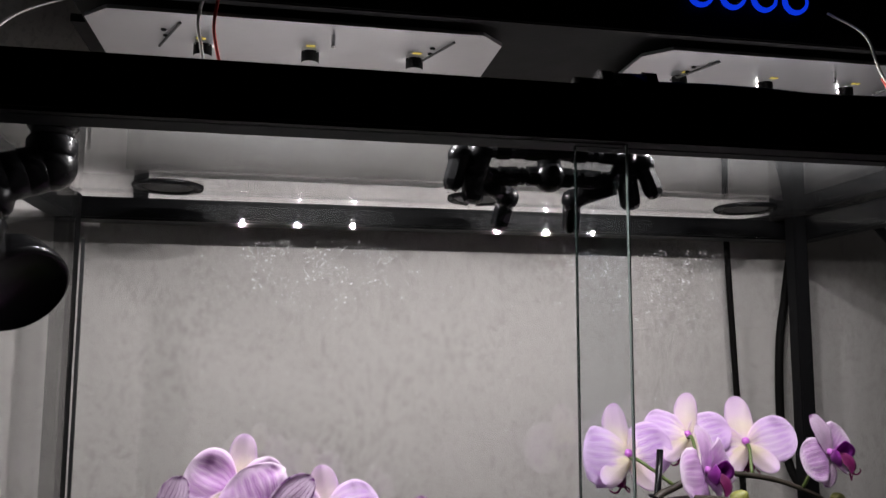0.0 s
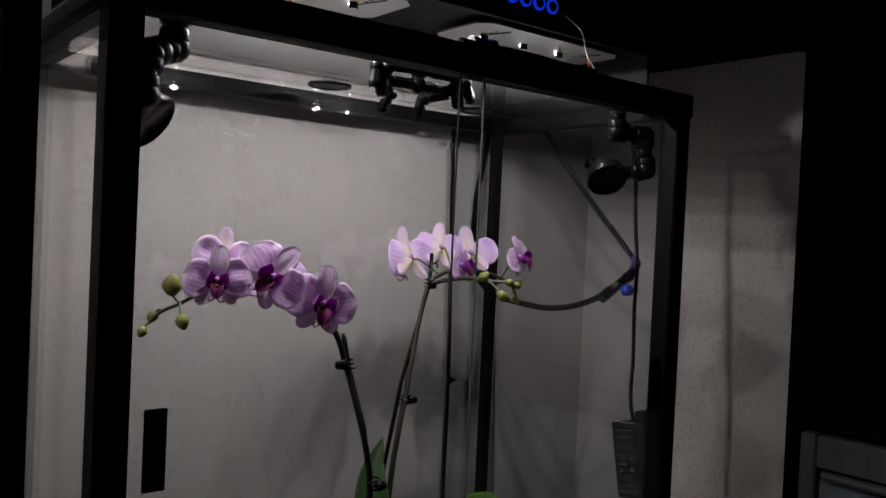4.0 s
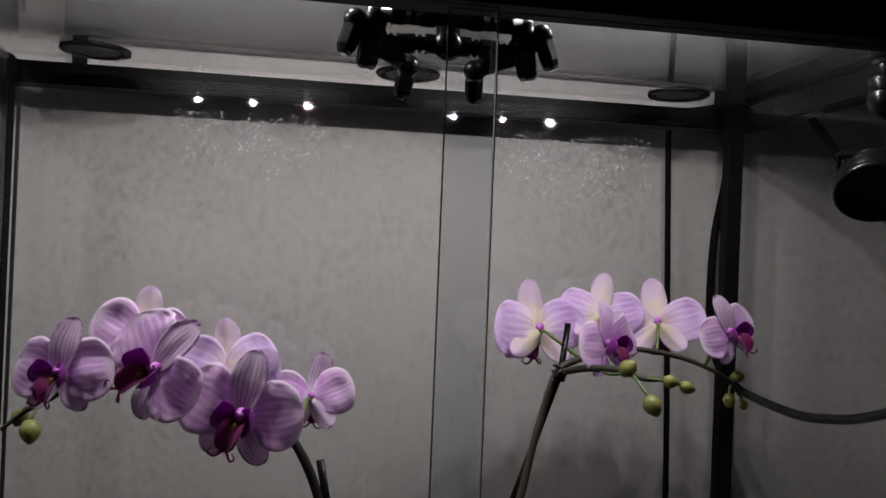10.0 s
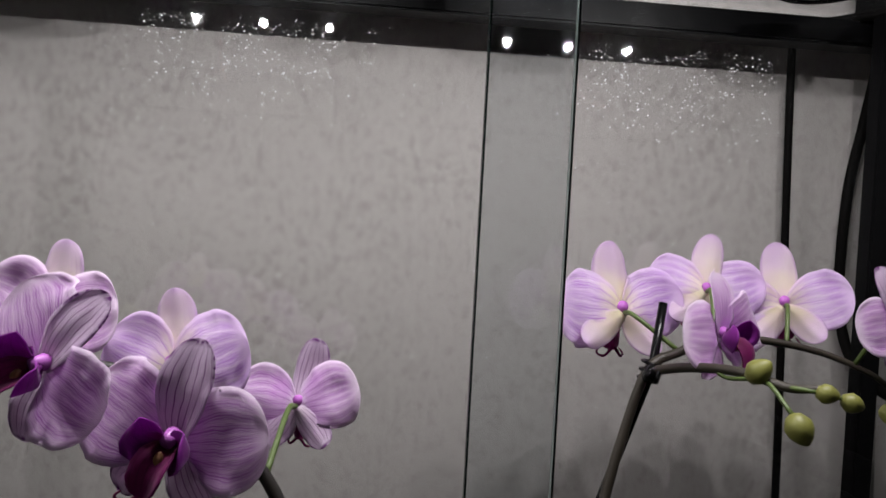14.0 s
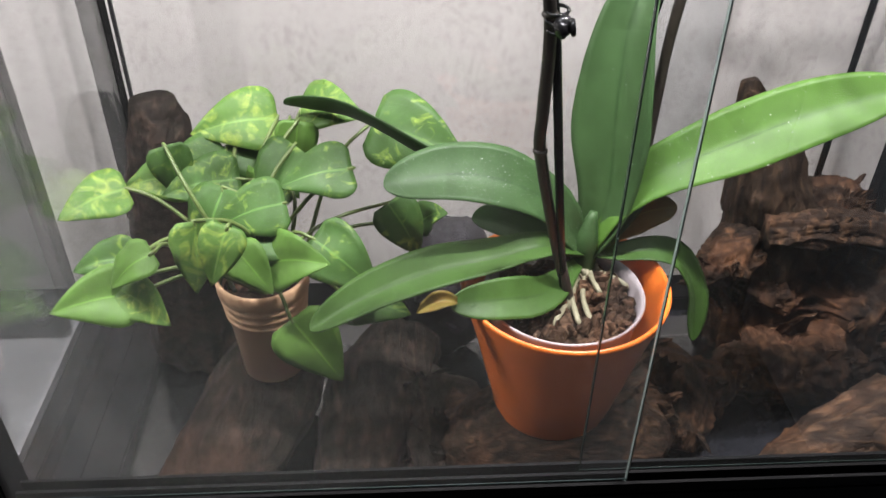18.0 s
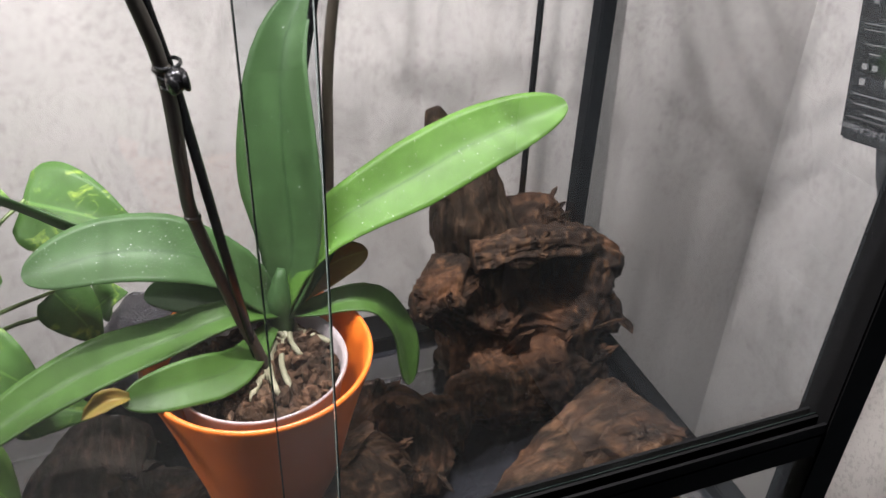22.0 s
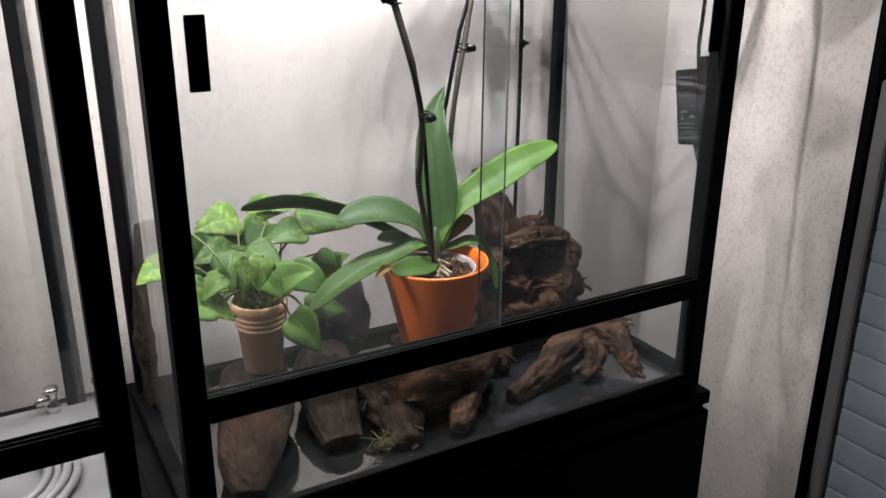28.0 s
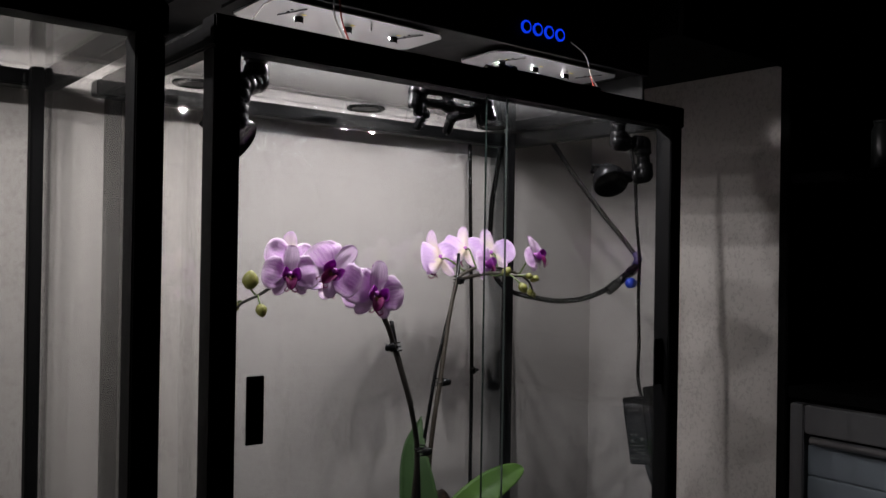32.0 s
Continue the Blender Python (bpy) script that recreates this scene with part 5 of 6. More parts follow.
for at, r, d, att in (
    ((0.159, 0.630, 1.430), 0.0145, (-0.1, -0.3, 0.8), (0.170, 0.618, 1.414)),
    ((0.143, 0.639, 1.397), 0.0085, (-0.3, 0.2, -0.6), (0.148, 0.630, 1.402)),
    ((0.161, 0.603, 1.395), 0.0100, (0.1, -0.3, -0.8), (0.165, 0.620, 1.412)),
    ((0.128, 0.626, 1.383), 0.0072, (-0.4, 0.0, -0.8), (0.134, 0.628, 1.390)),
    ((0.603, 0.637, 1.440), 0.0100, (0.3, -0.4, 0.5), (0.590, 0.665, 1.436)),
    ((0.613, 0.609, 1.416), 0.0105, (0.3, -0.3, -0.7), (0.606, 0.636, 1.436)),
    ((0.628, 0.611, 1.434), 0.0075, (0.8, -0.2, -0.1), (0.614, 0.625, 1.434)),
    ((0.641, 0.609, 1.430), 0.0075, (0.8, -0.2, -0.3), (0.634, 0.610, 1.432)),
    ((0.742, 0.714, 1.424), 0.0080, (0.3, -0.4, 0.2), (0.730, 0.719, 1.424)),
    ((0.736, 0.716, 1.402), 0.0080, (-0.1, -0.3, -0.7), (0.742, 0.722, 1.416)),
    ((0.757, 0.728, 1.396), 0.0062, (0.3, 0.1, -0.8), (0.752, 0.726, 1.405)),
):
    bud(at, r, d, att)


def flower(at, face, size, attach, petals, sepals, roll=0.0, open_=1.0):
    """One moth-orchid flower: three sepals, two round petals and a lobed lip."""
    m = Matrix.Translation(at) @ aim_up(face) @ pose(0, 0, 0, 0, 0, roll) @ Matrix.Scale(size, 4)
    f = bmesh.new()
    tube(curve_points([(0, 0.004, 0.0), (0, 0.004, 0.006), (0, 0.001, 0.011)], 3), (0.0035, 0.0040, 0.0030), 8, f)
    bmesh.ops.transform(f, matrix=m, verts=f.verts[:])
    fl = part("flower", f, COLUMN, orchid, "open orchid flower", True)
    base = m @ Vector((0, 0, -0.001))
    back = m @ Vector((0, -0.004, -0.014))
    part("pedicel", tube(curve_points([base, back, attach], 5), 0.0016, 7), GREEN_STEM, fl, "", True)
    up = (0, 0, 1)

    def lobe(name, ang, length, width, shape, z0, z1, mat, cup, fold=0.02, seed=0, wave=0.16):
        d = Vector((math.cos(radians(ang)), math.sin(radians(ang)), 0))
        sp = [d * 0.0015 + Vector((0, 0, z0)), d * length * 0.5 + Vector((0, 0, z0 + z1 * 0.8)), d * length + Vector((0, 0, z0 + z1 * 0.1))]
        part(name, blade(sp, width, up, shape, fold, cup, 14, 18, 0.0005, wave, seed, None, m), mat, fl, "", True)

    jit = random.Random(int(at[0] * 1000))
    lobe("sepal", 90 + jit.gauss(0, 4), 0.046, 0.024, "oval", 0.0030, 0.005, sepals, 0.15, 0.05, 1 + jit.random() * 5)
    lobe("sepal", 228 + jit.gauss(0, 6), 0.033, 0.019, "oval", -0.001, 0.003, sepals, 0.25, 0.10, 2 + jit.random() * 5)
    lobe("sepal", 312 + jit.gauss(0, 6), 0.033, 0.019, "oval", -0.001, 0.003, sepals, 0.25, 0.10, 3 + jit.random() * 5)
    for side in (13, 167):
        lobe("petal", side + jit.gauss(0, 6), 0.043 + jit.gauss(0, 0.002), 0.047 + jit.gauss(0, 0.003), "round", 0.0012, 0.006 + jit.gauss(0, 0.003), petals, jit.uniform(-0.12, 0.12), 0.0, jit.random() * 9, 0.20)
    big = m @ Matrix.Scale(1.12, 4)
    lip = bmesh.new()
    lip.loops.layers.uv.new("uv")
    blade([(0, -0.001, 0.004), (0, -0.008, 0.014), (0, -0.019, 0.015)], 0.014, (0, 0.5, 1), "oval", 0.45, 0.3, 6, 8, 0.0006, 0.1, 1, lip)
    for sx in (-1, 1):
        part("lip_lobe", blade([(sx * 0.002, -0.001, 0.005), (sx * 0.010, 0.000, 0.011), (sx * 0.009, 0.009, 0.019)], 0.017, (sx * -0.7, 0, 0.7), "oval", 0.1, 0.45, 6, 8, 0.0006, 0.1, 2, None, big), LOBE, fl, "violet side lobe of the lip", True)
        tube(curve_points([(sx * 0.001, -0.018, 0.015), (sx * 0.005, -0.022, 0.017), (sx * 0.008, -0.020, 0.020), (sx * 0.006, -0.017, 0.021)], 4), (0.0009, 0.0007, 0.0004), 5, lip)
    bmesh.ops.transform(lip, matrix=big, verts=lip.verts[:])
    callus = ball((0, -0.0050, 0.0120), 0.0024, (0.8, 1.4, 0.6), sub=2)
    bmesh.ops.transform(callus, matrix=big, verts=callus.verts[:])
    part("callus", callus, CALLUS, fl, "yellow-brown speckled callus", True)
    part("lip", lip, LIP, fl, "deep magenta lip", True)


def aim_up(d):
    """z onto d, y as far up as it goes."""
    z = Vector(d).normalized()
    x = Vector((0, 0, 1)).cross(z).normalized()
    y = z.cross(x)
    return Matrix((x, y, z)).transposed().to_4x4()


for at, face, size, att, pm, sm, roll in (
    ((0.186, 0.581, 1.436), (-0.28, -0.92, 0.20), 0.86, (0.205, 0.611, 1.432), PETAL, SEPAL, -5),
    ((0.246, 0.578, 1.440), (-0.42, -0.88, 0.22), 0.98, (0.252, 0.608, 1.436), PETAL, SEPAL, -44),
    ((0.304, 0.570, 1.411), (-0.22, -0.94, 0.12), 1.02, (0.325, 0.606, 1.402), PETAL, SEPAL, -14),
    ((0.222, 0.640, 1.456), (0.10, 0.95, -0.25), 0.88, (0.235, 0.609, 1.436), PETAL, CREAM, 6),
    ((0.285, 0.642, 1.430), (0.20, 0.95, -0.25), 0.94, (0.285, 0.608, 1.430), PALE, CREAM, -4),
    ((0.350, 0.655, 1.409), (0.28, 0.93, -0.25), 0.84, (0.340, 0.604, 1.386), PETAL, SEPAL, 4),
    ((0.563, 0.752, 1.458), (-0.15, 0.96, -0.25), 1.12, (0.592, 0.722, 1.437), PALE, CREAM, 0),
    ((0.626, 0.764, 1.474), (0.12, 0.95, -0.28), 0.96, (0.618, 0.726, 1.444), PALE, CREAM, 10),
    ((0.606, 0.698, 1.450), (0.52, -0.84, 0.16), 0.90, (0.632, 0.727, 1.446), PETAL, PETAL, 6),
    ((0.682, 0.758, 1.467), (0.40, 0.88, -0.25), 1.04, (0.668, 0.727, 1.444), PALE, CREAM, -8),
    ((0.720, 0.693, 1.464), (0.30, -0.92, 0.20), 0.84, (0.712, 0.720, 1.432), PETAL, SEPAL, 22),
):
    flower(at, face, size, att, pm, sm, roll)

tagged(part("plant_stake", tube([(0.436, 0.616, 0.945), (0.425, 0.612, 0.988), (0.412, 0.604, 1.087), (0.3995, 0.595, 1.187), (0.3855, 0.594, 1.261), (0.366, 0.604, 1.335), (0.358, 0.605, 1.374)], 0.0030, 9), BLACK_PLASTIC, None, "", True), "thin dark plant stake beside the first flower stem", "plant stake", "plant stakes")
tagged(part("plant_stake", tube([(0.450, 0.662, 0.945), (0.464, 0.690, 1.050), (0.4785, 0.700, 1.105), (0.503, 0.703, 1.218), (0.520, 0.708, 1.285), (0.5745, 0.7230, 1.424), (0.582, 0.730, 1.468)], 0.0030, 9), BLACK_PLASTIC, None, "", True), "thin dark plant stake beside the second flower stem", "plant stake", "plant stakes")


def clip(at, d, out):
    """A small claw clip that holds a stem to its stake."""
    t = thing("plant_clip", at, "small black claw clip holding an orchid stem to its stake", "plant clip", "plant clips")
    at, d, out = Vector(at), Vector(d).normalized(), Vector(out).normalized()
    for s in (-1, 0, 1):
        p = at + d * (0.0055 * s)
        ring = [p + (0.0078 * math.cos(TAU * k / 12)) * out + (0.0062 * math.sin(TAU * k / 12)) * d.cross(out) for k in range(13)]
        part("claw", tube(ring, 0.0011, 6, cap=False), BLACK_PLASTIC, t, "", True)
    part("spring_block", ball(at + out * 0.0085, 0.0058, (1, 1, 1.1)), BLACK_PLASTIC, t, "", True)
    for s in (-1, 1):
        part("grip", lathe([(0.0, -0.0016), (0.0046, -0.0013), (0.0052, 0.0), (0.0046, 0.0013), (0.0, 0.0016)], 16, at + out * 0.0135 + d.cross(out) * (0.0035 * s), aim(d.cross(out) + out * 0.3 * s)), BLACK_PLASTIC, t, "", True)


clip((0.3985, 0.587, 1.194), (-0.15, 0.02, 1), (0.2, -0.97, 0))
clip((0.3640, 0.602, 1.338), (-0.22, 0.1, 1), (-0.97, -0.2, 0))
clip((0.5270, 0.7065, 1.262), (0.2, 0.1, 1), (0.85, -0.5, 0))
clip((0.5715, 0.7195, 1.424), (0.25, 0.1, 1), (-0.2, -0.97, 0))

# ---- clay pot with the climbing vine ----
VX, VY = 0.1945, 0.684
CLAY_Z = 0.844
clay = thing("clay_pot", (VX, VY, CLAY_Z), "ribbed terracotta pot standing on a bark slab", "flower pot")
part("pot_body", lathe([(0.0, 0.844), (0.0240, 0.844), (0.0260, 0.8455), (0.0315, 0.908), (0.0340, 0.9095), (0.0344, 0.913), (0.0325, 0.9155), (0.0350, 0.9175), (0.0354, 0.921), (0.0335, 0.9235), (0.0360, 0.9255), (0.0364, 0.929), (0.0345, 0.9315), (0.0376, 0.934), (0.0380, 0.945), (0.0366, 0.948), (0.0350, 0.947), (0.0340, 0.938), (0.0260, 0.853), (0.0, 0.852)], 56, (VX, VY, 0)), TERRA, clay, "", True)
so = lathe([(0.0, 0.8525), (0.0252, 0.8535), (0.0325, 0.932), (0.018, 0.935), (0.0, 0.934)], 28, (VX, VY, 0))
for v in so.verts:
    if v.co.z > 0.92:
        v.co.z += 0.003 * noise.noise(v.co * 220)
tagged(part("soil", so, CHIP, None, "", True), "dark moist potting soil in the clay pot", "soil", "", "stuff")
vine = thing("pothos", (VX, VY, 0.93), "bushy variegated green pothos vine in a terracotta pot", "pothos plant")
VIEW_SIDE = Vector((0.316, 0.152, 1.39))
rnd = random.Random(8)
LEAVES_A = [(0.100, 0.633, 1.054, -170, 0.054, "g"), (0.139, 0.658, 1.055, 176, 0.052, "g"), (0.091, 0.608, 0.983, 174, 0.056, "b"), (0.121, 0.613, 0.975, -33, 0.042, "g"), (0.119, 0.618, 1.004, -150, 0.036, "b"), (0.095, 0.633, 0.998, 178, 0.042, "p"), (0.160, 0.633, 1.004, -95, 0.050, "g"), (0.180, 0.623, 1.012, -112, 0.040, "g")]
LEAVES_B = [(0.190, 0.698, 1.078, 178, 0.070, "g"), (0.259, 0.708, 1.083, 12, 0.062, "g"), (0.233, 0.688, 1.064, -99, 0.044, "b"), (0.211, 0.688, 1.050, -44, 0.068, "p"), (0.162, 0.698, 1.038, 73, 0.056, "p"), (0.202, 0.658, 1.040, 32, 0.070, "b"), (0.194, 0.678, 1.008, -167, 0.056, "p"), (0.195, 0.668, 0.991, -172, 0.054, "p"), (0.231, 0.643, 0.988, 25, 0.058, "b")]
LEAVES_C = [(0.197, 0.643, 0.982, -45, 0.040, "b"), (0.263, 0.668, 0.967, -33, 0.062, "p"), (0.239, 0.633, 0.909, -56, 0.064, "b"), (0.286, 0.678, 0.916, -4, 0.056, "p"), (0.310, 0.728, 0.958, -59, 0.050, "p"), (0.325, 0.768, 1.020, -15, 0.084, "p"), (0.336, 0.738, 0.962, 47, 0.038, "p"), (0.127, 0.728, 1.018, -81, 0.042, "p"), (0.185, 0.738, 1.060, 128, 0.054, "g")]
LEAVES_D = [(rnd.uniform(0.13, 0.26), rnd.uniform(0.695, 0.750), rnd.uniform(0.965, 1.045), rnd.uniform(-200, 20), rnd.uniform(0.044, 0.062), "p") for _ in range(13)]
for k, (lx, ly, lz, turn, L, mat) in enumerate(LEAVES_A + LEAVES_B + LEAVES_C + LEAVES_D):
    c = Vector((lx, ly, lz))
    if lz > 1.03:
        c = VIEW_SIDE + (c - VIEW_SIDE) * 1.15
    root = Vector((VX + rnd.gauss(0, 0.012), VY + rnd.gauss(0, 0.010), 0.931))
    out = Vector((math.cos(radians(turn)), -0.35 + rnd.gauss(0, 0.12), math.sin(radians(turn))))
    out.normalize()
    up = Vector((rnd.gauss(0, 0.20), -0.62 + rnd.gauss(0, 0.15), 0.72))
    b0 = c - out * L * 0.50
    tip = c + out * L * 0.55 + Vector((0, 0, -0.005))
    lf = part("leaf", blade([b0, c + up * 0.004, tip], L * 0.80, up, "heart", 0.20, -0.10, 8, 14, 0.0007, 0.14, k), {"g": POTHOS_GOLD, "p": POTHOS, "b": POTHOS_BRIGHT}[mat], vine, {"g": "yellow-flecked green leaf", "p": "deep green leaf", "b": "bright green leaf"}[mat], True)
    mid = root.lerp(b0, 0.55) + Vector((rnd.gauss(0, 0.006), rnd.gauss(0, 0.006), 0.022))
    part("stalk", tube(curve_points([root, mid, b0, b0 + out * 0.004], 5), (0.0019, 0.0016, 0.0012), 7), GREEN_STEM, lf, "", True)

# ---- water drops ----


def drops(name, places, label, mat=None):
    b = bmesh.new()
    for p, r, n in places:
        ball(p, r, (1, 1, 0.55), aim(n), 1, b)
    return tagged(part(name, b, mat or DROP, None, "", True), label, "water drops", "", "stuff")




def rear_y(z):
    return 0.857 - 0.0036 + (TZ1 - 0.012 - z) * math.tan(radians(REAR_LEAN))


rnd = random.Random(21)
spots = []
for k in range(1500):
    cx = rnd.choice((0.235, 0.290, 0.345, 0.575, 0.630, 0.680)) + rnd.gauss(0, 0.022)
    z = 1.662 - abs(rnd.gauss(0, 0.024)) - 0.05 * rnd.random() ** 4
    if noise.noise(Vector((cx * 40, z * 40, 1.0))) > -0.22:
        spots.append(((cx, rear_y(z), z), 0.00035 + 0.00065 * rnd.random() ** 3, (0, -1, 0)))
for k in range(110):
    z = 1.62 - 0.28 * rnd.random() ** 2
    spots.append(((rnd.uniform(0.16, 0.72), rear_y(z), z), 0.0004 + 0.0004 * rnd.random(), (0, -1, 0)))
drops("water_drops", spots, "fine water drops sprayed on the rear glass", SPARKLE_SPRAY)
spots = []
for k in range(420):
    cx = rnd.choice((0.22, 0.60, 0.67)) + rnd.gauss(0, 0.035)
    spots.append(((cx, 0.530 + abs(rnd.gauss(0, 0.016)), 1.6999), 0.0004 + 0.0007 * rnd.random() ** 2, (0, 0, -1)))
drops("water_drops", spots, "fine water drops under the top glass", SPARKLE_SPRAY)
spots = []
for k in range(420):
    x, y = rnd.uniform(0.08, 0.79), rnd.uniform(0.495, 0.60)
    if noise.noise(Vector((x * 9, y * 9, 3))) > -0.12:
        spots.append(((x, y, 0.7573), 0.0005 + 0.0013 * rnd.random() ** 3, (0, 0, 1)))
for k in range(220):
    x, y = rnd.uniform(0.52, 0.79), rnd.uniform(0.495, 0.60)
    spots.append(((x, y, 0.7573), 0.0005 + 0.0011 * rnd.random() ** 3, (0, 0, 1)))
for k in range(46):
    x = 0.27 + 0.30 * rnd.random() ** 0.8
    spots.append(((x, 0.4925 + 0.002 * rnd.random(), 0.7576), 0.0010 + 0.0014 * rnd.random() ** 2, (0, -0.3, 1)))
drops("water_drops", spots, "beads of water on the wet black floor", DROP)



def leaf_drops(leaf, count, seed, lo, hi, label):
    """Fine beads on the upper face of one leaf."""
    r2 = random.Random(seed)
    faces = [f for f in leaf.data.polygons if f.index < len(leaf.data.polygons) // 2 - 20]
    areas = [f.area for f in faces]
    out = []
    for _ in range(count):
        f = r2.choices(faces, areas)[0]
        a, b = r2.random(), r2.random()
        vs = [leaf.data.vertices[i].co for i in f.vertices]
        p = vs[0].lerp(vs[1], a).lerp(vs[3].lerp(vs[2], a), b)
        out.append((p + f.normal * 0.0002, lo + (hi - lo) * r2.random() ** 3, f.normal))
    drops("water_drops", out, label, BEAD)


wet = [o for o in orchid.children if o.name.split(".")[0] == "leaf"]
leaf_drops(wet[0], 300, 1, 0.00012, 0.0006, "water beads on the long orchid leaf")
leaf_drops(wet[2], 340, 2, 0.00010, 0.00045, "water beads on the broad orchid leaf")
leaf_drops(wet[1], 25, 3, 0.0002, 0.0005, "fine water beads on the upright leaf")

# ---- hoses, valve and adapter beside the terrarium ----
cable("hose", [(0.560, 0.905, 1.7005), (0.68, 0.90, 1.698), (0.76, 0.885, 1.700), (0.82, 0.81, 1.703), (0.838, 0.776, 1.690), (0.870, 0.748, 1.630), (0.915, 0.708, 1.550), (0.945, 0.680, 1.500), (0.962, 0.664, 1.470)], 0.0046, HOSE, "black hose running from the top corner down to the valve", "hose", 10)
cable("hose", [(0.897, 0.672, 1.408), (0.870, 0.695, 1.392), (0.845, 0.720, 1.384), (0.822, 0.760, 1.384), (0.811, 0.855, 1.400), (0.812, 0.902, 1.45), (0.813, 0.905, 1.55), (0.824, 0.905, 1.62), (0.835, 0.898, 1.704)], 0.0048, HOSE, "black hose curving from the valve behind the terrarium", "hose", 10)
cable("extension_cable", [(0.838, 0.550, 1.229), (0.856, 0.572, 1.262), (0.86, 0.574, 1.32), (0.863, 0.579, 1.40), (0.862, 0.577, 1.46), (0.858, 0.581, 1.53), (0.858, 0.588, 1.62), (0.846, 0.60, 1.69), (0.829, 0.62, 1.7075)], 0.0030, HOSE, "thin black power cord hanging beside the terrarium", "cable")
cable("extension_cable", [(0.763, 0.900, 0.76), (0.763, 0.900, 1.0), (0.763, 0.900, 1.24), (0.757, 0.900, 1.45), (0.750, 0.900, 1.66), (0.749, 0.898, 1.705)], 0.0036, HOSE, "black cord hanging behind the rear glass", "cable")
sw = thing("inline_clamp", (0.763, 0.900, 1.24), "small black clamp on the hanging cord", "clamp")
part("body", ball((0.7645, 0.898, 1.24), 0.008, (1, 0.8, 1.0)), BLACK_PLASTIC, sw, "", True)
part("screw", rod((0.770, 0.898, 1.24), (0.777, 0.898, 1.24), 0.003, 8), BLACK_PLASTIC, sw)
v = thing("hose_valve", (0.932, 0.662, 1.425), "black hose tap with a blue lever", "valve")
part("body", rod((0.912, 0.668, 1.416), (0.944, 0.661, 1.438), 0.0078, 14), BLACK_PLASTIC, v, "", True)
for s0, s1 in ((0.893, 0.914), (0.942, 0.958)):
    za, zb = 1.416 + (s0 - 0.912) * 0.69, 1.416 + (s1 - 0.912) * 0.69
    part("nut", rod((s0, 0.6722 - (s0 - 0.893) * 0.21, za), (s1, 0.6722 - (s1 - 0.893) * 0.21, zb), 0.0092, 8), BLACK_PLASTIC, v)
part("lever", lathe([(0.0, -0.006), (0.009, -0.006), (0.010, 0.0), (0.009, 0.006), (0.0, 0.006)], 18, (0.934, 0.652, 1.418), pose(0, 0, 0, 80)), BLUE_PLASTIC, v, "blue plastic tap lever", True)
part("lever_tab", box(0.940, 0.962, 0.648, 0.654, 1.414, 1.422, 0.002), BLUE_PLASTIC, v, "blue plastic tap lever")
part("tee", tube([(0.955, 0.660, 1.446), (0.966, 0.660, 1.462), (0.962, 0.664, 1.476)], 0.0078, 12), PURPLE_PLASTIC, v, "dark blue hose tee", True)
part("clamp_ring", rod((0.950, 0.6605, 1.441), (0.956, 0.660, 1.446), 0.0088, 12), CHROME, v)
part("inlet_stub", rod((0.893, 0.6722, 1.403), (0.899, 0.671, 1.409), 0.006, 10), BLACK_PLASTIC, v)

ad = thing("power_adapter", (0.825, 0.548, 1.119), "black power adapter with a printed label, stuck to the side glass", "power adapter")
part("case", box(0.8052, 0.834, 0.5115, 0.556, 1.121, 1.230, 0.0022), BLACK_TAPE, ad, "", False)
part("strap", box(0.8052, 0.838, 0.4995, 0.5113, 1.105, 1.246, 0.002), BLACK_TAPE, ad, "black hook-and-loop strap")
part("cord_relief", tube([(0.820, 0.530, 1.121), (0.820, 0.527, 1.10), (0.821, 0.525, 1.085)], (0.006, 0.005, 0.0038), 10, uneven=0.1), BLACK_RUBBER, ad, "", True)


def text_mesh(body, size):
    cu = bpy.data.curves.new("text", "FONT")
    cu.body, cu.size, cu.align_x = body, size, "CENTER"
    ob = bpy.data.objects.new("text", cu)
    me = bpy.data.meshes.new_from_object(ob)
    b = bmesh.new()
    b.from_mesh(me)
    bpy.data.objects.remove(ob)
    return b


LABEL = Matrix(((0, 0, -1, 0.8049), (1, 0, 0, 0.5335), (0, -1, 0, 1.1755), (0, 0, 0, 1)))
tx = text_mesh("LCD AC Adapter", 0.0062)
bmesh.ops.transform(tx, matrix=LABEL @ Matrix.Translation((0, 0.043, 0.0002)), verts=tx.verts[:])
part("title_print", tx, LABEL_INK, ad)
rnd = random.Random(2)
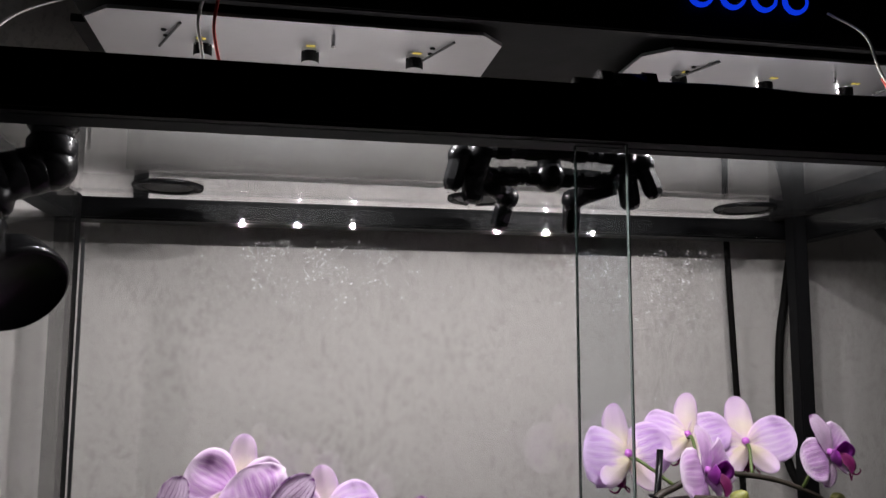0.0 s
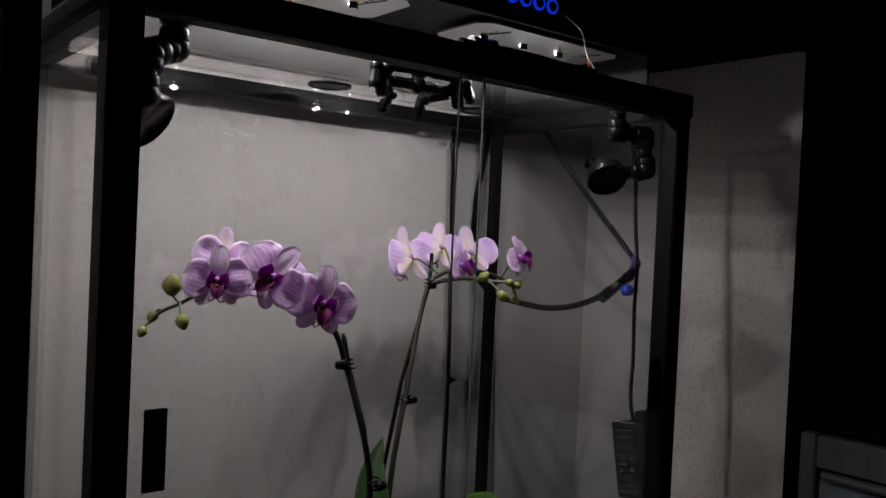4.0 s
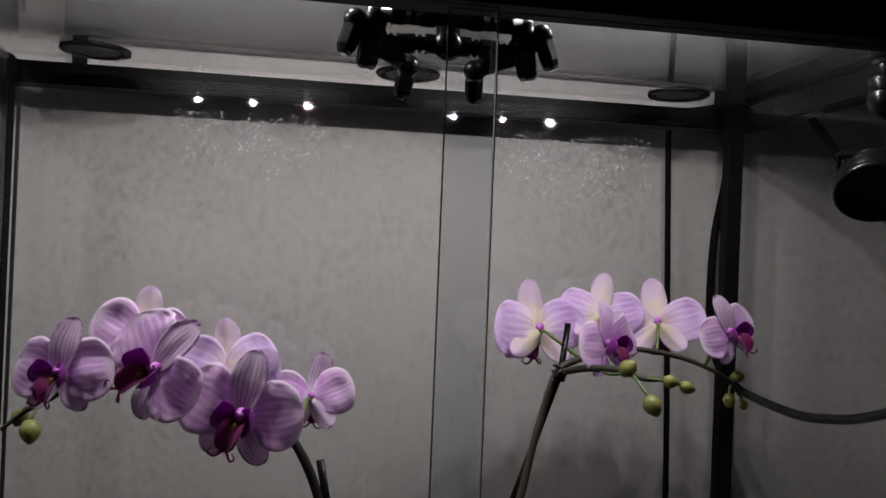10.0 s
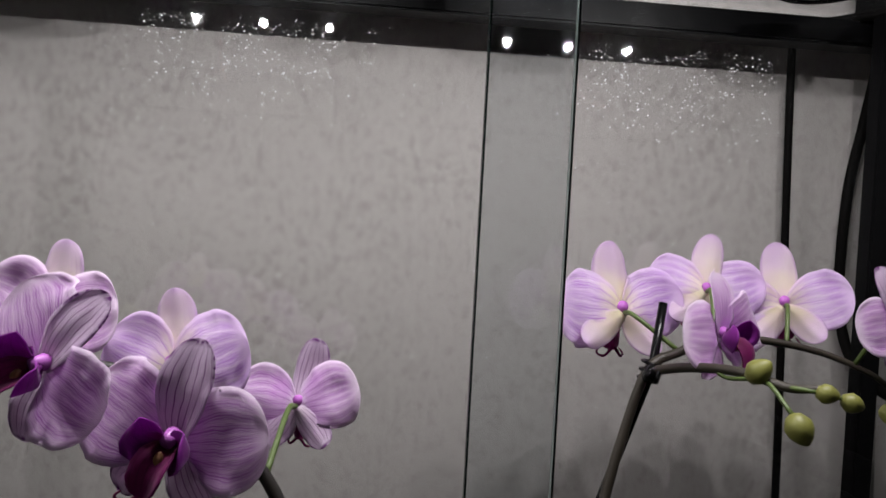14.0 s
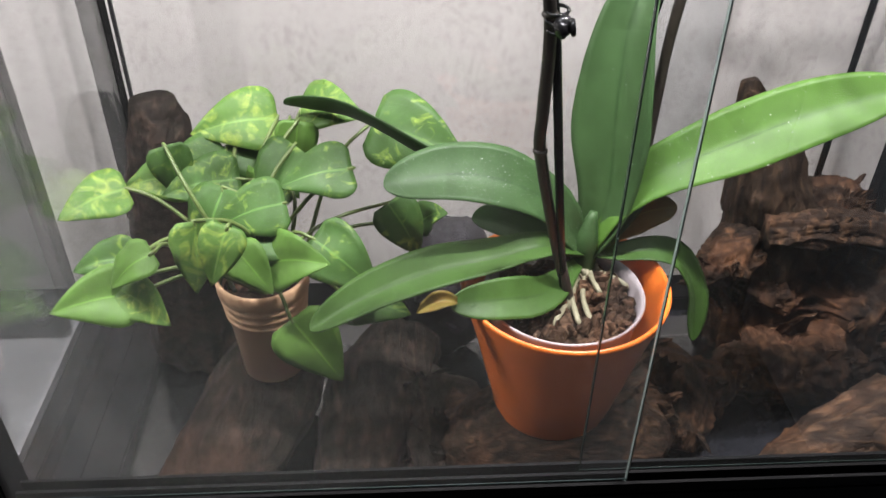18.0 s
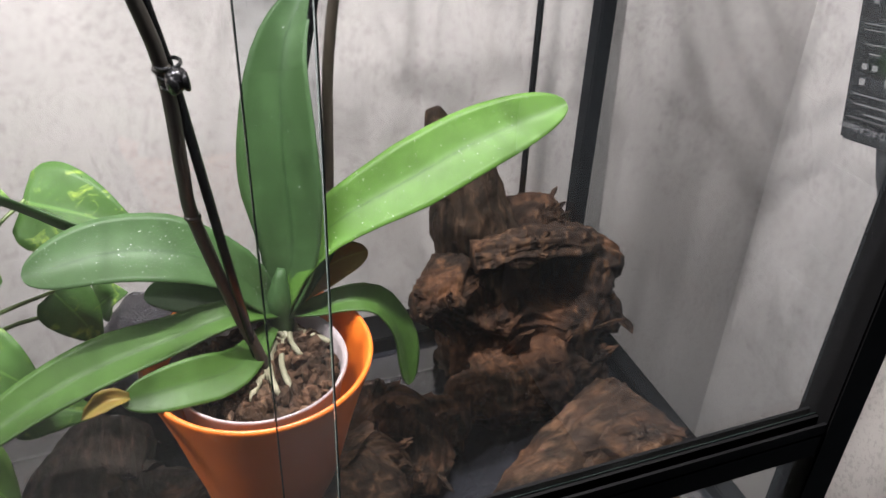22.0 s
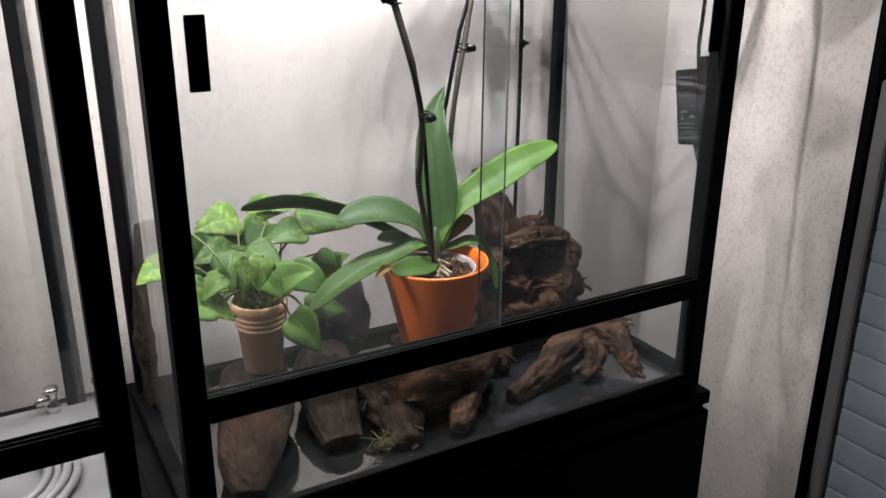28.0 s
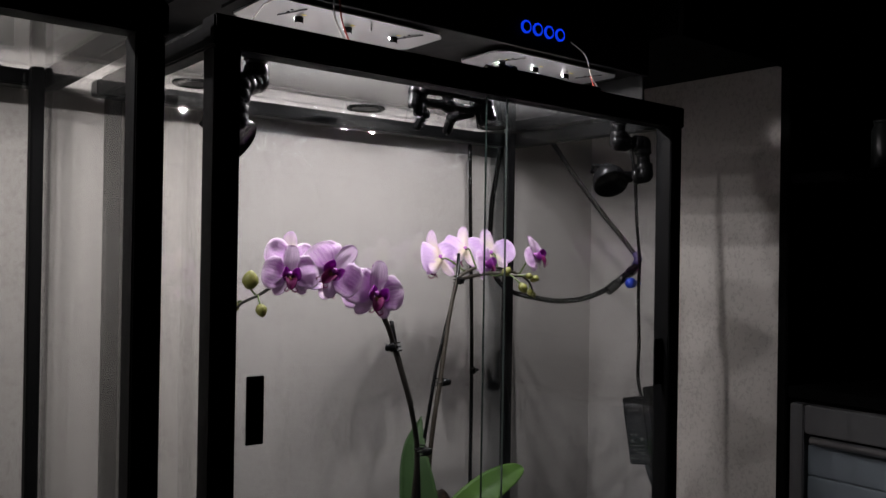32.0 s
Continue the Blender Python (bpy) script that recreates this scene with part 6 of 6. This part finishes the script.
for y, w, h, x in ((0.0385, 0.038, 0.0006, 0), (0.035, 0.022, 0.0013, -0.005), (0.0295, 0.030, 0.0010, 0), (0.0235, 0.034, 0.0010, 0), (0.0135, 0.009, 0.006, -0.010), (0.0155, 0.006, 0.006, 0.010), (0.0060, 0.006, 0.005, 0.002), (0.0060, 0.006, 0.005, 0.010), (-0.0020, 0.008, 0.0014, -0.012), (-0.0020, 0.010, 0.0014, 0.004), (-0.0075, 0.030, 0.0008, 0), (-0.0105, 0.010, 0.0008, -0.010), (-0.0160, 0.034, 0.0008, 0), (-0.0195, 0.032, 0.0008, 0.001), (-0.0230, 0.020, 0.0008, -0.006), (-0.0335, 0.005, 0.005, -0.009), (-0.0335, 0.005, 0.005, 0.0), (-0.0335, 0.005, 0.005, 0.009), (-0.0430, 0.030, 0.0014, 0)):
    b = bmesh.new()
    bmesh.ops.create_grid(b, x_segments=1, y_segments=1, size=0.5, matrix=LABEL @ Matrix.Translation((x, y, 0.0002)) @ Matrix.Diagonal((w * (0.9 if h < 0.004 else 0.7), h * 0.7, 1, 1)))
    part("print_bar", b, LABEL_INK, ad)

mid_ad = Matrix.Translation((0.82, 0.534, 1.1755))
AD_TURN = Matrix.Translation((0, 0.001, 0.005)) @ mid_ad @ pose(0, 0, 0, -10.5) @ mid_ad.inverted()
run = [(0.821, 0.5055, 1.0935), (0.827, 0.501, 1.065), (0.8315, 0.493, 1.0), (0.8315, 0.488, 0.9), (0.8315, 0.487, 0.8), (0.8315, 0.487, 0.752)]
part("cord", tube(curve_points([AD_TURN.inverted() @ Vector(p) for p in run], 6), 0.0026, 8), HOSE, ad, "", True)
ad.matrix_basis = AD_TURN @ ad.matrix_basis

# ---- in the neighbouring tank ----
coil = bmesh.new()
for k in range(4):
    r = 0.105 - k * 0.011
    pts = [(-0.165 + r * math.cos(TAU * i / 28), 0.655 + r * 0.9 * math.sin(TAU * i / 28), 0.7855 + 0.004 * (k % 2) + 0.002 * math.sin(i)) for i in range(29)]
    tube(pts, 0.0055, 8, coil, cap=False)
tagged(part("hose_coil", coil, GREY_HOSE, None, "", True), "coiled grey hose on the empty terrarium's floor", "hose")
ft = thing("pipe_fitting", (-0.070, 0.825, 0.778), "small shiny metal pipe fitting on the tank floor", "pipe fitting")
part("body", lathe([(0.0, 0.7785), (0.011, 0.7785), (0.011, 0.790), (0.007, 0.793), (0.007, 0.806), (0.010, 0.808), (0.010, 0.814), (0.0, 0.814)], 16, (-0.070, 0.825, 0)), CHROME, ft, "", True)
part("spout", rod((-0.070, 0.825, 0.798), (-0.090, 0.815, 0.800), 0.006, 12), CHROME, ft, "", True)

# ---- glassware on the dark shelf ----
for y, z, r, h in ((0.30, 1.6205, 0.020, 0.085), (0.235, 1.6205, 0.022, 0.090), (0.17, 1.6205, 0.020, 0.080), (0.20, 1.2425, 0.022, 0.05), (0.20, 1.2930, 0.022, 0.03)):
    jar = thing("glass_jar", (1.160, y, z), "dark glass jar standing on the black shelf", "jar", "jars on the dark shelf")
    part("jar_body", lathe([(0.0, 0.0), (r * 0.9, 0.0), (r, 0.004), (r, h * 0.8), (r * 0.8, h * 0.9), (r * 0.8, h), (0.0, h)], 20, (1.160, y, z)), DARK_GLASS, jar, "", True)
    part("rim", lathe([(r * 0.8, h * 0.94), (r * 0.86, h * 0.95), (r * 0.86, h * 0.99), (r * 0.8, h), (r * 0.8, h * 0.94)], 20, (1.160, y, z)), DARK_GLASS, jar, "", True)
